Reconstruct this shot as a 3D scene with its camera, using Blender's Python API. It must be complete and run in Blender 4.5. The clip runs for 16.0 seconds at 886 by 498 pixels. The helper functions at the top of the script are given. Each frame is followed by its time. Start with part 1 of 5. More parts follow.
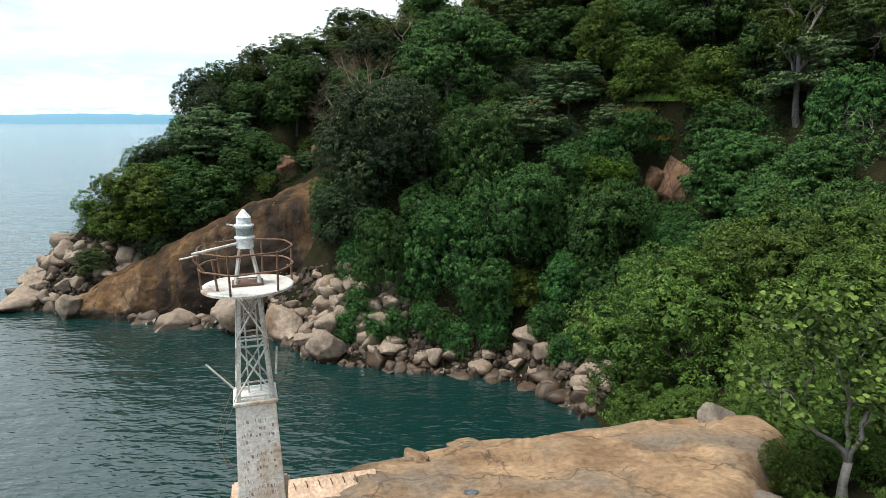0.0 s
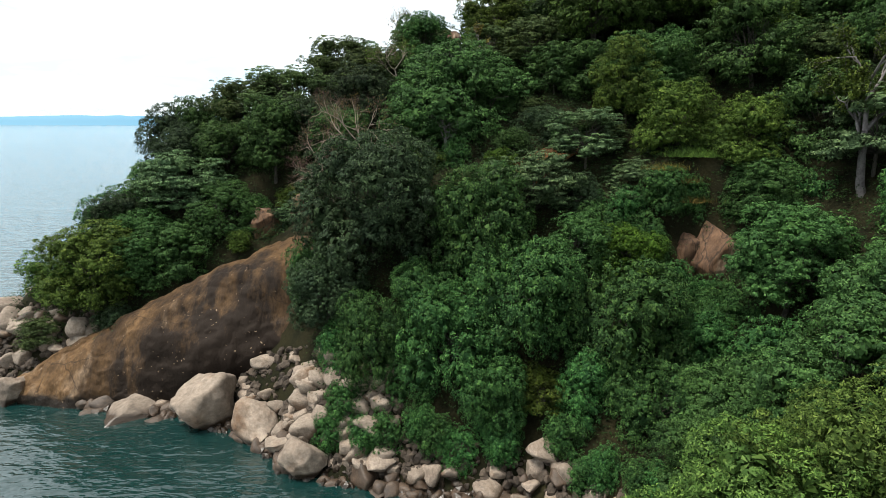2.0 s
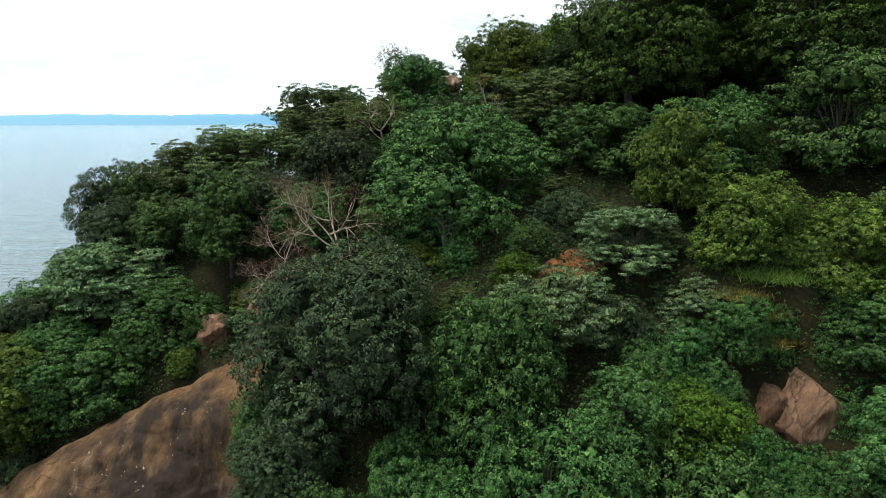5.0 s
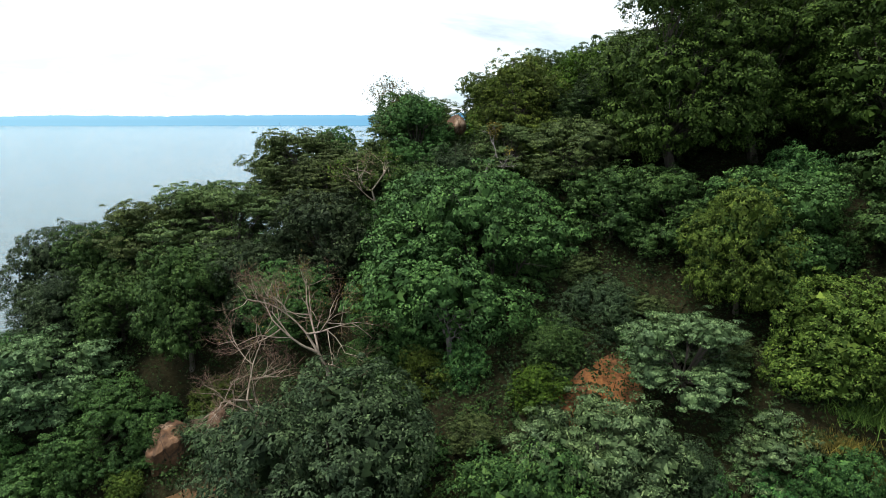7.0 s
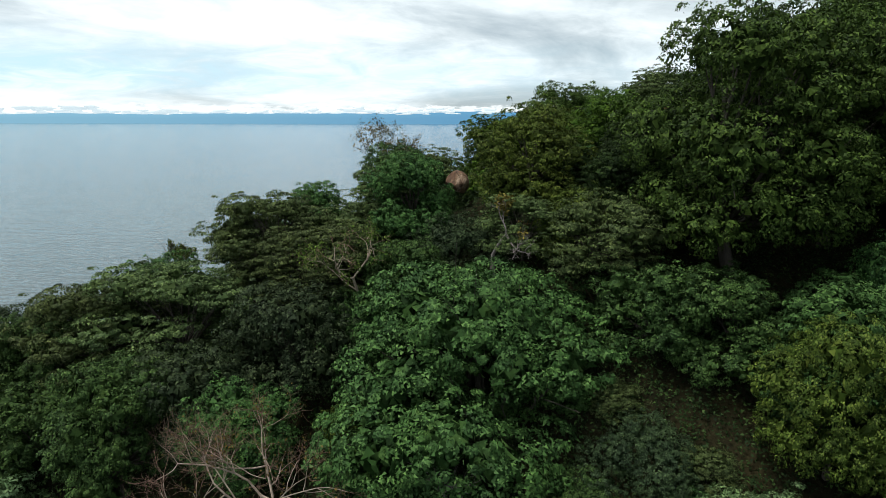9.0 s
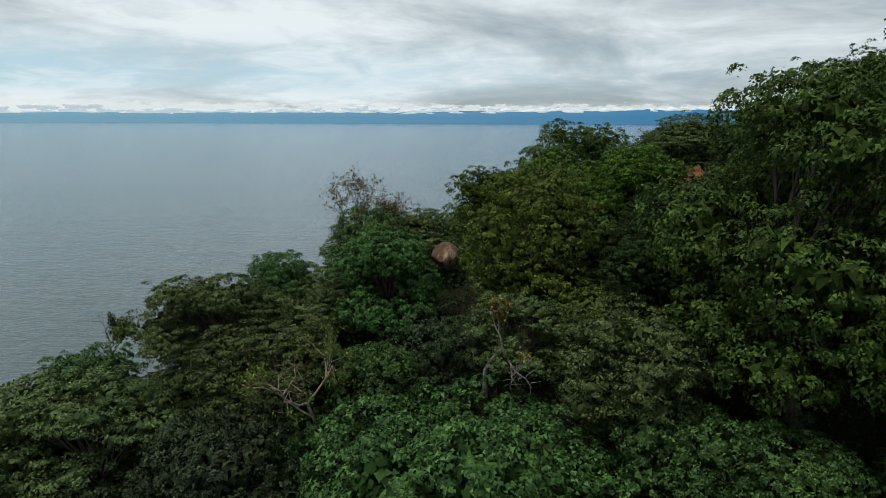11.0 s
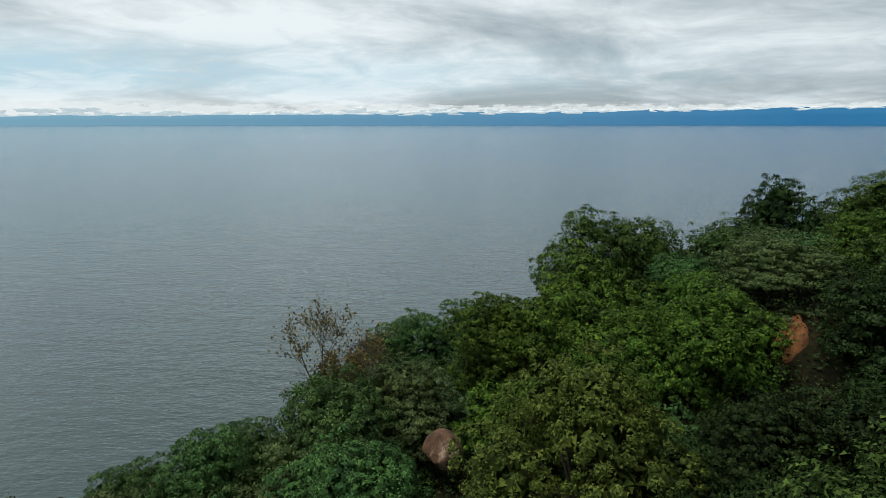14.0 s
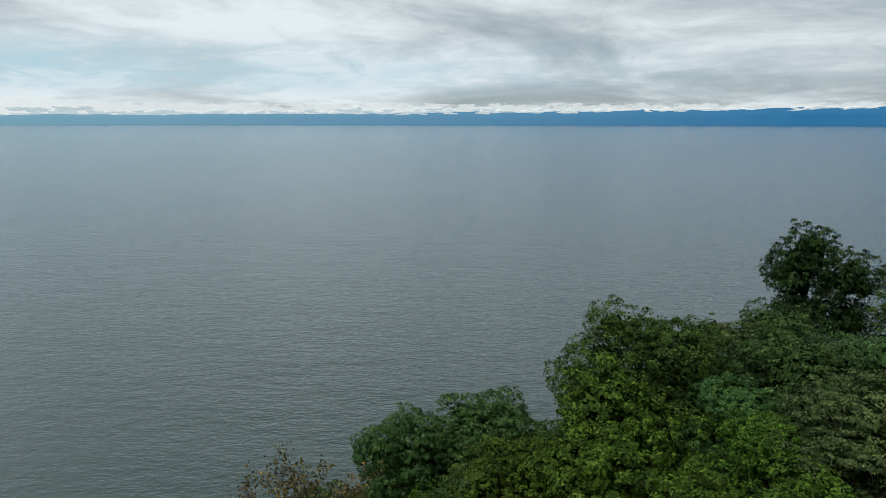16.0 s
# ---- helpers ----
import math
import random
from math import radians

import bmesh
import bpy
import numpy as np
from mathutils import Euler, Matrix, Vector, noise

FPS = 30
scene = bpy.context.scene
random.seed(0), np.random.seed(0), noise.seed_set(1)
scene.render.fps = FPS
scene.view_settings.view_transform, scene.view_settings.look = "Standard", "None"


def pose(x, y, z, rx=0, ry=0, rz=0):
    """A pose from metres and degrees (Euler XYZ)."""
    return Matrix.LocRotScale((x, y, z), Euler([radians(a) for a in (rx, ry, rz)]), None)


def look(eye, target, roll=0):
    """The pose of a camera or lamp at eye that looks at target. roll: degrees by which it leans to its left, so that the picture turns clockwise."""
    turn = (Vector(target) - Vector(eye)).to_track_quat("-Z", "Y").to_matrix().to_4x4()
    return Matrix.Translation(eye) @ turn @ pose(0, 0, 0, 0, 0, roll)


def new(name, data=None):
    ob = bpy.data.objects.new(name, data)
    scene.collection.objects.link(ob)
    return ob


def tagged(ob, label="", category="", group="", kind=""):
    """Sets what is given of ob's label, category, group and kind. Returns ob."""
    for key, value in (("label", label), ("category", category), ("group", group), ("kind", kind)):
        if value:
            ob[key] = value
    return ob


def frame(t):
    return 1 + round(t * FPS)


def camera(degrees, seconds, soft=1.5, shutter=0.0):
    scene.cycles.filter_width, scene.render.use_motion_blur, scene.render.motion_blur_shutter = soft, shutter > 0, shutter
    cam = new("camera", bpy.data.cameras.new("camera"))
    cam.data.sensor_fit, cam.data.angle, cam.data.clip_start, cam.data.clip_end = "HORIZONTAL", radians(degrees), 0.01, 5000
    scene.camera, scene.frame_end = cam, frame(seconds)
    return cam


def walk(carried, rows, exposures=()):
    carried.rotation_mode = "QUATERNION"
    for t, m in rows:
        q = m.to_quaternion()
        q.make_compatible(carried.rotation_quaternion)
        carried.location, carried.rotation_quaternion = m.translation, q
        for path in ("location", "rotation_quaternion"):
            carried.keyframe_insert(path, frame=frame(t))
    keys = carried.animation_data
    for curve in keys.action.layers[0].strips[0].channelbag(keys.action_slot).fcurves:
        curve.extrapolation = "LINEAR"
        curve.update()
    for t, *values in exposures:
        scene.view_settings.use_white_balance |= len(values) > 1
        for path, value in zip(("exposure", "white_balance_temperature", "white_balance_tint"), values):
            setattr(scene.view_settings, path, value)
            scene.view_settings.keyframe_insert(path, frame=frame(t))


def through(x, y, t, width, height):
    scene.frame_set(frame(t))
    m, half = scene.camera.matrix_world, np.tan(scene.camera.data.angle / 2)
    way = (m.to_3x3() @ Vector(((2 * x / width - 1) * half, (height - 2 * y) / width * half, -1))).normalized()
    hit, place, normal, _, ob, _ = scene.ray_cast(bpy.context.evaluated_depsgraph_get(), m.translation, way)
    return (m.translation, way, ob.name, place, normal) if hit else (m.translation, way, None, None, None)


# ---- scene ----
cam = camera(73.0, 16.0, soft=0.8)
# seconds, x, y, z, pitch, roll, yaw; the lake lies at z = 0
PATH = [
    (0.0, 0.79, -0.41, 18.99, -11.59, -0.00, 1.33),
    (0.5, 0.64, 1.82, 20.19, -11.59, -0.03, 1.14),
    (1.0, 0.53, 4.07, 21.32, -11.54, 0.06, 1.05),
    (1.5, 0.51, 6.33, 22.51, -11.55, 0.05, 1.03),
    (2.0, 0.39, 8.66, 23.66, -11.54, 0.06, 0.93),
    (2.5, 0.50, 10.92, 24.84, -11.60, 0.02, 1.01),
    (3.0, 0.43, 13.25, 25.98, -11.63, -0.00, 0.89),
    (3.5, 0.41, 15.60, 27.03, -11.59, 0.07, 0.87),
    (6.0, -0.25, 27.43, 32.58, -11.77, 0.01, 0.33),
    (6.5, -0.34, 29.81, 33.60, -11.69, 0.03, 0.33),
    (7.0, -0.49, 32.20, 34.65, -11.67, 0.06, 0.23),
    (7.5, -0.54, 34.57, 35.70, -11.71, 0.07, 0.21),
    (8.0, -0.49, 36.96, 36.81, -11.75, 0.04, 0.28),
    (8.5, -0.47, 39.36, 37.94, -11.79, 0.00, 0.25),
    (9.0, -0.35, 41.79, 39.12, -11.83, -0.11, 0.34),
    (11.5, 0.87, 52.80, 44.09, -11.95, -0.19, 0.73),
    (12.0, 0.85, 54.93, 45.10, -11.89, -0.11, 0.64),
    (12.5, 0.79, 57.16, 46.12, -11.87, 0.03, 0.53),
    (13.0, 0.79, 59.37, 47.18, -11.90, 0.02, 0.51),
    (13.5, 0.79, 61.55, 48.21, -11.90, 0.04, 0.51),
    (14.0, 0.82, 63.71, 49.23, -11.89, 0.07, 0.60),
    (14.5, 0.73, 65.89, 50.32, -11.95, -0.00, 0.41),
    (15.0, 0.64, 68.01, 51.40, -11.95, -0.01, 0.23),
    (15.5, 0.62, 70.17, 52.47, -11.96, -0.02, 0.09),
    (16.0, 0.52, 71.81, 53.69, -11.99, -0.05, 0.16),
]
EXPOSURES = [(0.0, 0.75), (1.5, 0.95), (7.0, 0.95), (8.0, 0.8), (9.0, 0.4), (11.3, -0.1), (12.5, -0.2), (13.3, -0.1), (14.5, 0.0), (16.0, -0.1)]
walk(cam, [(t, pose(x, y, z, 90 + pitch, roll, yaw)) for t, x, y, z, pitch, roll, yaw in PATH], EXPOSURES)

# ---- sky, sun ----
SUN_AZ, SUN_EL = radians(248), radians(68)   # azimuth from +y, clockwise


def nodes_of(owner):
    owner.use_nodes = True
    owner.node_tree.nodes.clear()
    return owner.node_tree.nodes, owner.node_tree.links


def build_sky():
    world = bpy.data.worlds.new("cloudy_sky")
    scene.world = world
    nd, lk = nodes_of(world)
    out, bg = nd.new("ShaderNodeOutputWorld"), nd.new("ShaderNodeBackground")
    lk.new(bg.outputs[0], out.inputs[0])
    sky = nd.new("ShaderNodeTexSky")
    sky.sky_type, sky.sun_disc = "NISHITA", False
    sky.sun_elevation, sky.sun_rotation = SUN_EL, SUN_AZ
    tc = nd.new("ShaderNodeTexCoord")
    sep = nd.new("ShaderNodeSeparateXYZ")
    lk.new(tc.outputs["Generated"], sep.inputs[0])

    def maths(op, a, b=None, c=None):
        n = nd.new("ShaderNodeMath")
        n.operation = op
        for i, v in enumerate((a, b, c)):
            if v is None:
                continue
            if isinstance(v, (int, float)):
                n.inputs[i].default_value = v
            else:
                lk.new(v, n.inputs[i])
        return n.outputs[0]

    def mix(fac, a, b):
        n = nd.new("ShaderNodeMix")
        n.data_type = "RGBA"
        for sock, v in ((n.inputs[0], fac), (n.inputs[6], a), (n.inputs[7], b)):
            if isinstance(v, (int, float)):
                sock.default_value = v
            elif isinstance(v, tuple):
                sock.default_value = (*v, 1)
            else:
                lk.new(v, sock)
        return n.outputs[2]

    def ramp(v, stops):
        n = nd.new("ShaderNodeValToRGB")
        while len(n.color_ramp.elements) < len(stops):
            n.color_ramp.elements.new(0.5)
        for e, (p, c) in zip(n.color_ramp.elements, stops):
            e.position, e.color = p, (c, c, c, 1)
        lk.new(v, n.inputs[0])
        return n.outputs[0]

    up = maths("MAXIMUM", sep.outputs[2], 0.0)
    # flat cloud deck seen in perspective
    k = maths("DIVIDE", 1.0, maths("ADD", up, 0.15))
    deck = nd.new("ShaderNodeCombineXYZ")
    lk.new(maths("MULTIPLY", sep.outputs[0], k), deck.inputs[0])
    lk.new(maths("MULTIPLY", sep.outputs[1], k), deck.inputs[1])

    def noise_of(vec, scale, detail, rough, loc, bent=0.0):
        mp = nd.new("ShaderNodeMapping")
        mp.inputs["Location"].default_value = loc
        lk.new(vec, mp.inputs[0])
        n = nd.new("ShaderNodeTexNoise")
        n.inputs["Scale"].default_value, n.inputs["Detail"].default_value, n.inputs["Roughness"].default_value = scale, detail, rough
        n.inputs["Distortion"].default_value = bent
        lk.new(mp.outputs[0], n.inputs["Vector"])
        return n.outputs[0]

    big = noise_of(deck.outputs[0], 0.62, 9.0, 0.58, (3.1, 0.4, 0.0), 0.5)
    wisps = noise_of(deck.outputs[0], 2.4, 8.0, 0.62, (0.3, 7.0, 0.0), 0.8)
    side = ramp(maths("MULTIPLY_ADD", sep.outputs[0], 0.5, 0.5), ((0.18, 1.0), (0.80, 0.0)))
    shade = maths("ADD", maths("ADD", maths("MULTIPLY", big, 0.75), maths("MULTIPLY", wisps, 0.25)), maths("MULTIPLY", side, 0.14))
    grey = ramp(shade, ((0.42, 0.16), (0.53, 0.50), (0.66, 1.0)))
    cloud = mix(grey, (0.28, 0.355, 0.40), (0.83, 0.91, 0.94))
    skyblue = nd.new("ShaderNodeVectorMath")
    skyblue.operation = "SCALE"
    lk.new(sky.outputs[0], skyblue.inputs[0])
    skyblue.inputs[3].default_value = 0.075
    cover = ramp(maths("ADD", big, maths("MULTIPLY", up, 0.35)), ((0.40, 0.80), (0.56, 1.0)))
    body = mix(cover, skyblue.outputs[0], cloud)
    # a clear strip low over the western lake
    gap = maths("MULTIPLY", maths("MULTIPLY", ramp(up, ((0.03, 0.0), (0.06, 1.0), (0.085, 1.0), (0.135, 0.0))), side), ramp(wisps, ((0.38, 1.0), (0.62, 0.45))))
    body = mix(maths("MULTIPLY", gap, 1.1), body, (0.50, 0.70, 0.80))
    body = mix(ramp(up, ((0.50, 0.0), (0.92, 1.0))), body, (0.34, 0.35, 0.345))       # sky overhead, out of view, dimmed to weaken the fill light
    # low white bank over the far shore
    lump = nd.new("ShaderNodeCombineXYZ")
    lk.new(maths("MULTIPLY", sep.outputs[0], 42.0), lump.inputs[0])
    lk.new(maths("MULTIPLY", sep.outputs[2], 120.0), lump.inputs[1])
    puff = noise_of(lump.outputs[0], 1.0, 6.0, 0.6, (0.0, 0.0, 2.0))
    top = maths("MULTIPLY_ADD", puff, 0.030, 0.012)
    bank = ramp(maths("MULTIPLY_ADD", maths("SUBTRACT", top, sep.outputs[2]), 90.0, 0.5), ((0.40, 0.0), (0.72, 1.0)))
    body = mix(maths("MULTIPLY", bank, maths("MULTIPLY_ADD", puff, 0.8, 0.35)), body, (0.80, 0.85, 0.86))
    # water-coloured below the horizon
    below = ramp(maths("MULTIPLY_ADD", sep.outputs[2], 200.0, 0.6), ((0.0, 1.0), (0.5, 0.0)))
    body = mix(below, body, (0.20, 0.255, 0.285))
    lk.new(body, bg.inputs[0])
    bg.inputs[1].default_value = 1.0


build_sky()
sun_data = bpy.data.lights.new("sun", "SUN")
sun_data.energy, sun_data.angle, sun_data.color = 3.6, radians(20), (1.0, 0.95, 0.86)
sun = new("sun", sun_data)
sun.matrix_world = look((0, 0, 0), (-math.sin(SUN_AZ) * math.cos(SUN_EL), -math.cos(SUN_AZ) * math.cos(SUN_EL), -math.sin(SUN_EL)))


# ---- materials ----
def surface(name, dark, light, rough=0.8, scale=1.0, bump=0.3, fine=8.0, third=None, metal=0.0, amount=0.5, stretch=(1, 1, 1), spec=0.5):
    """Two-scale stained surface: a coarse noise between two colours, a third colour in patches, fine relief."""
    m = bpy.data.materials.new(name)
    nd, lk = nodes_of(m)
    out, p = nd.new("ShaderNodeOutputMaterial"), nd.new("ShaderNodeBsdfPrincipled")
    lk.new(p.outputs[0], out.inputs[0])
    tc, mp = nd.new("ShaderNodeTexCoord"), nd.new("ShaderNodeMapping")
    mp.inputs["Scale"].default_value = stretch
    lk.new(tc.outputs["Object"], mp.inputs[0])
    info = nd.new("ShaderNodeObjectInfo")
    shift = nd.new("ShaderNodeVectorMath")
    shift.operation = "ADD"
    lk.new(mp.outputs[0], shift.inputs[0])
    lk.new(info.outputs["Random"], shift.inputs[1])

    def noise_at(s, detail=6.0):
        n = nd.new("ShaderNodeTexNoise")
        n.inputs["Scale"].default_value, n.inputs["Detail"].default_value, n.inputs["Roughness"].default_value = s, detail, 0.62
        lk.new(shift.outputs[0], n.inputs["Vector"])
        return n

    a, b, c = noise_at(scale), noise_at(scale * fine), noise_at(scale * 0.45)

    def ramp(v, lo, hi, c0, c1):
        r = nd.new("ShaderNodeValToRGB")
        r.color_ramp.elements[0].position, r.color_ramp.elements[0].color = lo, (*c0, 1)
        r.color_ramp.elements[1].position, r.color_ramp.elements[1].color = hi, (*c1, 1)
        lk.new(v, r.inputs[0])
        return r.outputs[0]

    col = ramp(a.outputs[0], 0.32, 0.68, dark, light)
    if third:
        mx = nd.new("ShaderNodeMix")
        mx.data_type = "RGBA"
        lk.new(ramp(c.outputs[0], 0.62 - amount * 0.25, 0.70 - amount * 0.15, (0, 0, 0), (1, 1, 1)), mx.inputs[0])
        lk.new(col, mx.inputs[6])
        mx.inputs[7].default_value = (*third, 1)
        col = mx.outputs[2]
    grain = nd.new("ShaderNodeMix")
    grain.data_type, grain.blend_type = "RGBA", "MULTIPLY"
    grain.inputs[0].default_value = 1.0
    lk.new(col, grain.inputs[6])
    lk.new(ramp(b.outputs[0], 0.3, 0.7, (0.62, 0.62, 0.62), (1.25, 1.25, 1.25)), grain.inputs[7])
    hs = nd.new("ShaderNodeHueSaturation")
    lk.new(grain.outputs[2], hs.inputs["Color"])
    v = nd.new("ShaderNodeMapRange")
    v.inputs["To Min"].default_value, v.inputs["To Max"].default_value = 0.82, 1.15
    lk.new(info.outputs["Random"], v.inputs[0])
    lk.new(v.outputs[0], hs.inputs["Value"])
    lk.new(hs.outputs[0], p.inputs["Base Color"])
    p.inputs["Roughness"].default_value, p.inputs["Metallic"].default_value = rough, metal
    p.inputs["Specular IOR Level"].default_value = spec
    bp = nd.new("ShaderNodeBump")
    bp.inputs["Strength"].default_value, bp.inputs["Distance"].default_value = bump, 0.5 / scale / fine
    lk.new(b.outputs[0], bp.inputs["Height"])
    lk.new(bp.outputs[0], p.inputs["Normal"])
    return m


def foliage(name, colour, tip, rough=0.6, through=0.10, spread=0.62):
    """Leaves: each leaf differs a little, each plant differs, and light comes through."""
    m = bpy.data.materials.new(name)
    nd, lk = nodes_of(m)
    out, p, tr, mx = (nd.new(k) for k in ("ShaderNodeOutputMaterial", "ShaderNodeBsdfPrincipled", "ShaderNodeBsdfTranslucent", "ShaderNodeMixShader"))
    geo, info = nd.new("ShaderNodeNewGeometry"), nd.new("ShaderNodeObjectInfo")
    r = nd.new("ShaderNodeValToRGB")
    e = r.color_ramp.elements
    e[0].position, e[0].color = 0.0, (*[c * (1 - spread) for c in colour], 1)
    e[1].position, e[1].color = 1.0, (*[c * 1.22 for c in tip], 1)
    mid = r.color_ramp.elements.new(0.62)
    mid.color = (*colour, 1)
    lk.new(geo.outputs["Random Per Island"], r.inputs[0])
    hs = nd.new("ShaderNodeHueSaturation")
    for sock, lo, hi in (("Hue", 0.485, 0.512), ("Value", 0.78, 1.22)):
        v = nd.new("ShaderNodeMapRange")
        v.inputs["To Min"].default_value, v.inputs["To Max"].default_value = lo, hi
        lk.new(info.outputs["Random"], v.inputs[0])
        lk.new(v.outputs[0], hs.inputs[sock])
    tc, n = nd.new("ShaderNodeTexCoord"), nd.new("ShaderNodeTexNoise")
    n.inputs["Scale"].default_value, n.inputs["Detail"].default_value = 0.6, 3.0
    lk.new(tc.outputs["Object"], n.inputs["Vector"])
    g = nd.new("ShaderNodeMix")
    g.data_type, g.blend_type = "RGBA", "MULTIPLY"
    g.inputs[0].default_value = 1.0
    gr = nd.new("ShaderNodeValToRGB")
    gr.color_ramp.elements[0].position, gr.color_ramp.elements[0].color = 0.35, (0.75, 0.75, 0.8, 1)
    gr.color_ramp.elements[1].position, gr.color_ramp.elements[1].color = 0.65, (1.2, 1.15, 1.0, 1)
    lk.new(n.outputs[0], gr.inputs[0])
    lk.new(r.outputs[0], g.inputs[6])
    lk.new(gr.outputs[0], g.inputs[7])
    lk.new(g.outputs[2], hs.inputs["Color"])
    lk.new(hs.outputs[0], p.inputs["Base Color"])
    lk.new(hs.outputs[0], tr.inputs["Color"])
    p.inputs["Roughness"].default_value = rough
    p.inputs["Specular IOR Level"].default_value = 0.06
    mx.inputs[0].default_value = through
    lk.new(p.outputs[0], mx.inputs[1])
    lk.new(tr.outputs[0], mx.inputs[2])
    lk.new(mx.outputs[0], out.inputs[0])
    return m


def lake_material():
    m = bpy.data.materials.new("lake_water")
    nd, lk = nodes_of(m)
    out, p = nd.new("ShaderNodeOutputMaterial"), nd.new("ShaderNodeBsdfPrincipled")
    lk.new(p.outputs[0], out.inputs[0])
    tc = nd.new("ShaderNodeTexCoord")
    height = None
    for scale, angle, squeeze, detail, weight in ((0.10, 20, 0.35, 2, 0.9), (0.42, 14, 0.5, 3, 0.72), (1.3, 6, 0.42, 2, 0.44), (3.0, -6, 0.5, 2, 0.18)):
        mp, n = nd.new("ShaderNodeMapping"), nd.new("ShaderNodeTexNoise")
        mp.inputs["Rotation"].default_value = (0, 0, radians(angle))
        mp.inputs["Scale"].default_value = (squeeze, 1, 1)
        n.inputs["Scale"].default_value, n.inputs["Detail"].default_value = scale, detail
        lk.new(tc.outputs["Object"], mp.inputs[0])
        lk.new(mp.outputs[0], n.inputs["Vector"])
        s = nd.new("ShaderNodeMath")
        s.operation = "MULTIPLY_ADD"
        lk.new(n.outputs[0], s.inputs[0])
        s.inputs[1].default_value = weight
        if height is None:
            s.inputs[2].default_value = 0.0
        else:
            lk.new(height, s.inputs[2])
        height = s.outputs[0]
    bp = nd.new("ShaderNodeBump")
    bp.inputs["Strength"].default_value, bp.inputs["Distance"].default_value = 1.0, 0.35
    lk.new(height, bp.inputs["Height"])
    lk.new(bp.outputs[0], p.inputs["Normal"])
    p.inputs["Base Color"].default_value = (0.0035, 0.0215, 0.0205, 1)
    p.inputs["Roughness"].default_value, p.inputs["IOR"].default_value = 0.05, 1.95
    return m


def range_material():
    """Hills some forty kilometres off, the blue haze of the air between painted as glow."""
    m = bpy.data.materials.new("hills_with_haze_glow")
    nd, lk = nodes_of(m)
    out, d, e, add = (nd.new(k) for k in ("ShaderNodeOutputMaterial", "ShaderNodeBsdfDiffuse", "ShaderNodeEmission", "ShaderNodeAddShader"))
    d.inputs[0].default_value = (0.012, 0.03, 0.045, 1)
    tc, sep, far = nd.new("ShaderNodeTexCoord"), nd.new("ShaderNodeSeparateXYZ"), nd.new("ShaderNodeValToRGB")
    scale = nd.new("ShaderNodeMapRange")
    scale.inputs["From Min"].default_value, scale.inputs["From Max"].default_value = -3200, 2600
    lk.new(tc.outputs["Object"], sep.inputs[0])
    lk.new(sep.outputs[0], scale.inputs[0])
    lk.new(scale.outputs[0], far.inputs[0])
    far.color_ramp.elements[0].position, far.color_ramp.elements[0].color = 0.1, (0.21, 0.41, 0.54, 1)      # thicker haze painted in to the west
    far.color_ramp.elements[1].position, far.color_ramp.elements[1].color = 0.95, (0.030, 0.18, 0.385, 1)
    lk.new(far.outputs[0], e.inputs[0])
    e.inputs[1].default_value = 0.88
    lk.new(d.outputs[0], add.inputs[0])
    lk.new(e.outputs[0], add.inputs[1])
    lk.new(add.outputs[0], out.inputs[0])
    return m


# soil coloured near black to carry the shade in gaps between crowns
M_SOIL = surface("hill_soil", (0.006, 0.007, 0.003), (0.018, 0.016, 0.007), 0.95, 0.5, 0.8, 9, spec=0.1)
M_DIRT = surface("orange_dirt", (0.055, 0.022, 0.007), (0.21, 0.082, 0.022), 0.95, 0.9, 0.5, 9)
M_GRANITE = surface("pale_granite", (0.13, 0.099, 0.076), (0.305, 0.25, 0.20), 0.85, 0.7, 0.8, 9, third=(0.12, 0.072, 0.042), amount=0.5)
M_WET = surface("wet_shore_rock", (0.022, 0.015, 0.010), (0.085, 0.054, 0.034), 0.6, 0.6, 0.5, 8)
M_SLAB = surface("foreground_granite", (0.125, 0.072, 0.036), (0.315, 0.215, 0.128), 0.85, 0.85, 1.0, 10, third=(0.150, 0.118, 0.088), amount=0.42, stretch=(0.6, 1.2, 1.0))
M_RED = surface("red_stained_rock", (0.040, 0.019, 0.008), (0.165, 0.088, 0.046), 0.85, 1.1, 1.0, 7, third=(0.29, 0.215, 0.155), amount=0.30, stretch=(1.6, 1.6, 0.45))
M_DOME = surface("stained_dome_granite", (0.048, 0.026, 0.010), (0.130, 0.075, 0.034), 0.8, 0.42, 1.0, 12, third=(0.27, 0.19, 0.125), amount=0.30, stretch=(1.0, 0.45, 0.55), spec=0.2)
M_BARK = surface("grey_bark", (0.018, 0.015, 0.012), (0.055, 0.047, 0.039), 0.9, 3.0, 0.5, 6, stretch=(1, 1, 0.3))
M_TWIG = surface("bleached_twigs", (0.20, 0.15, 0.12), (0.40, 0.32, 0.27), 0.9, 2.0, 0.3, 6)


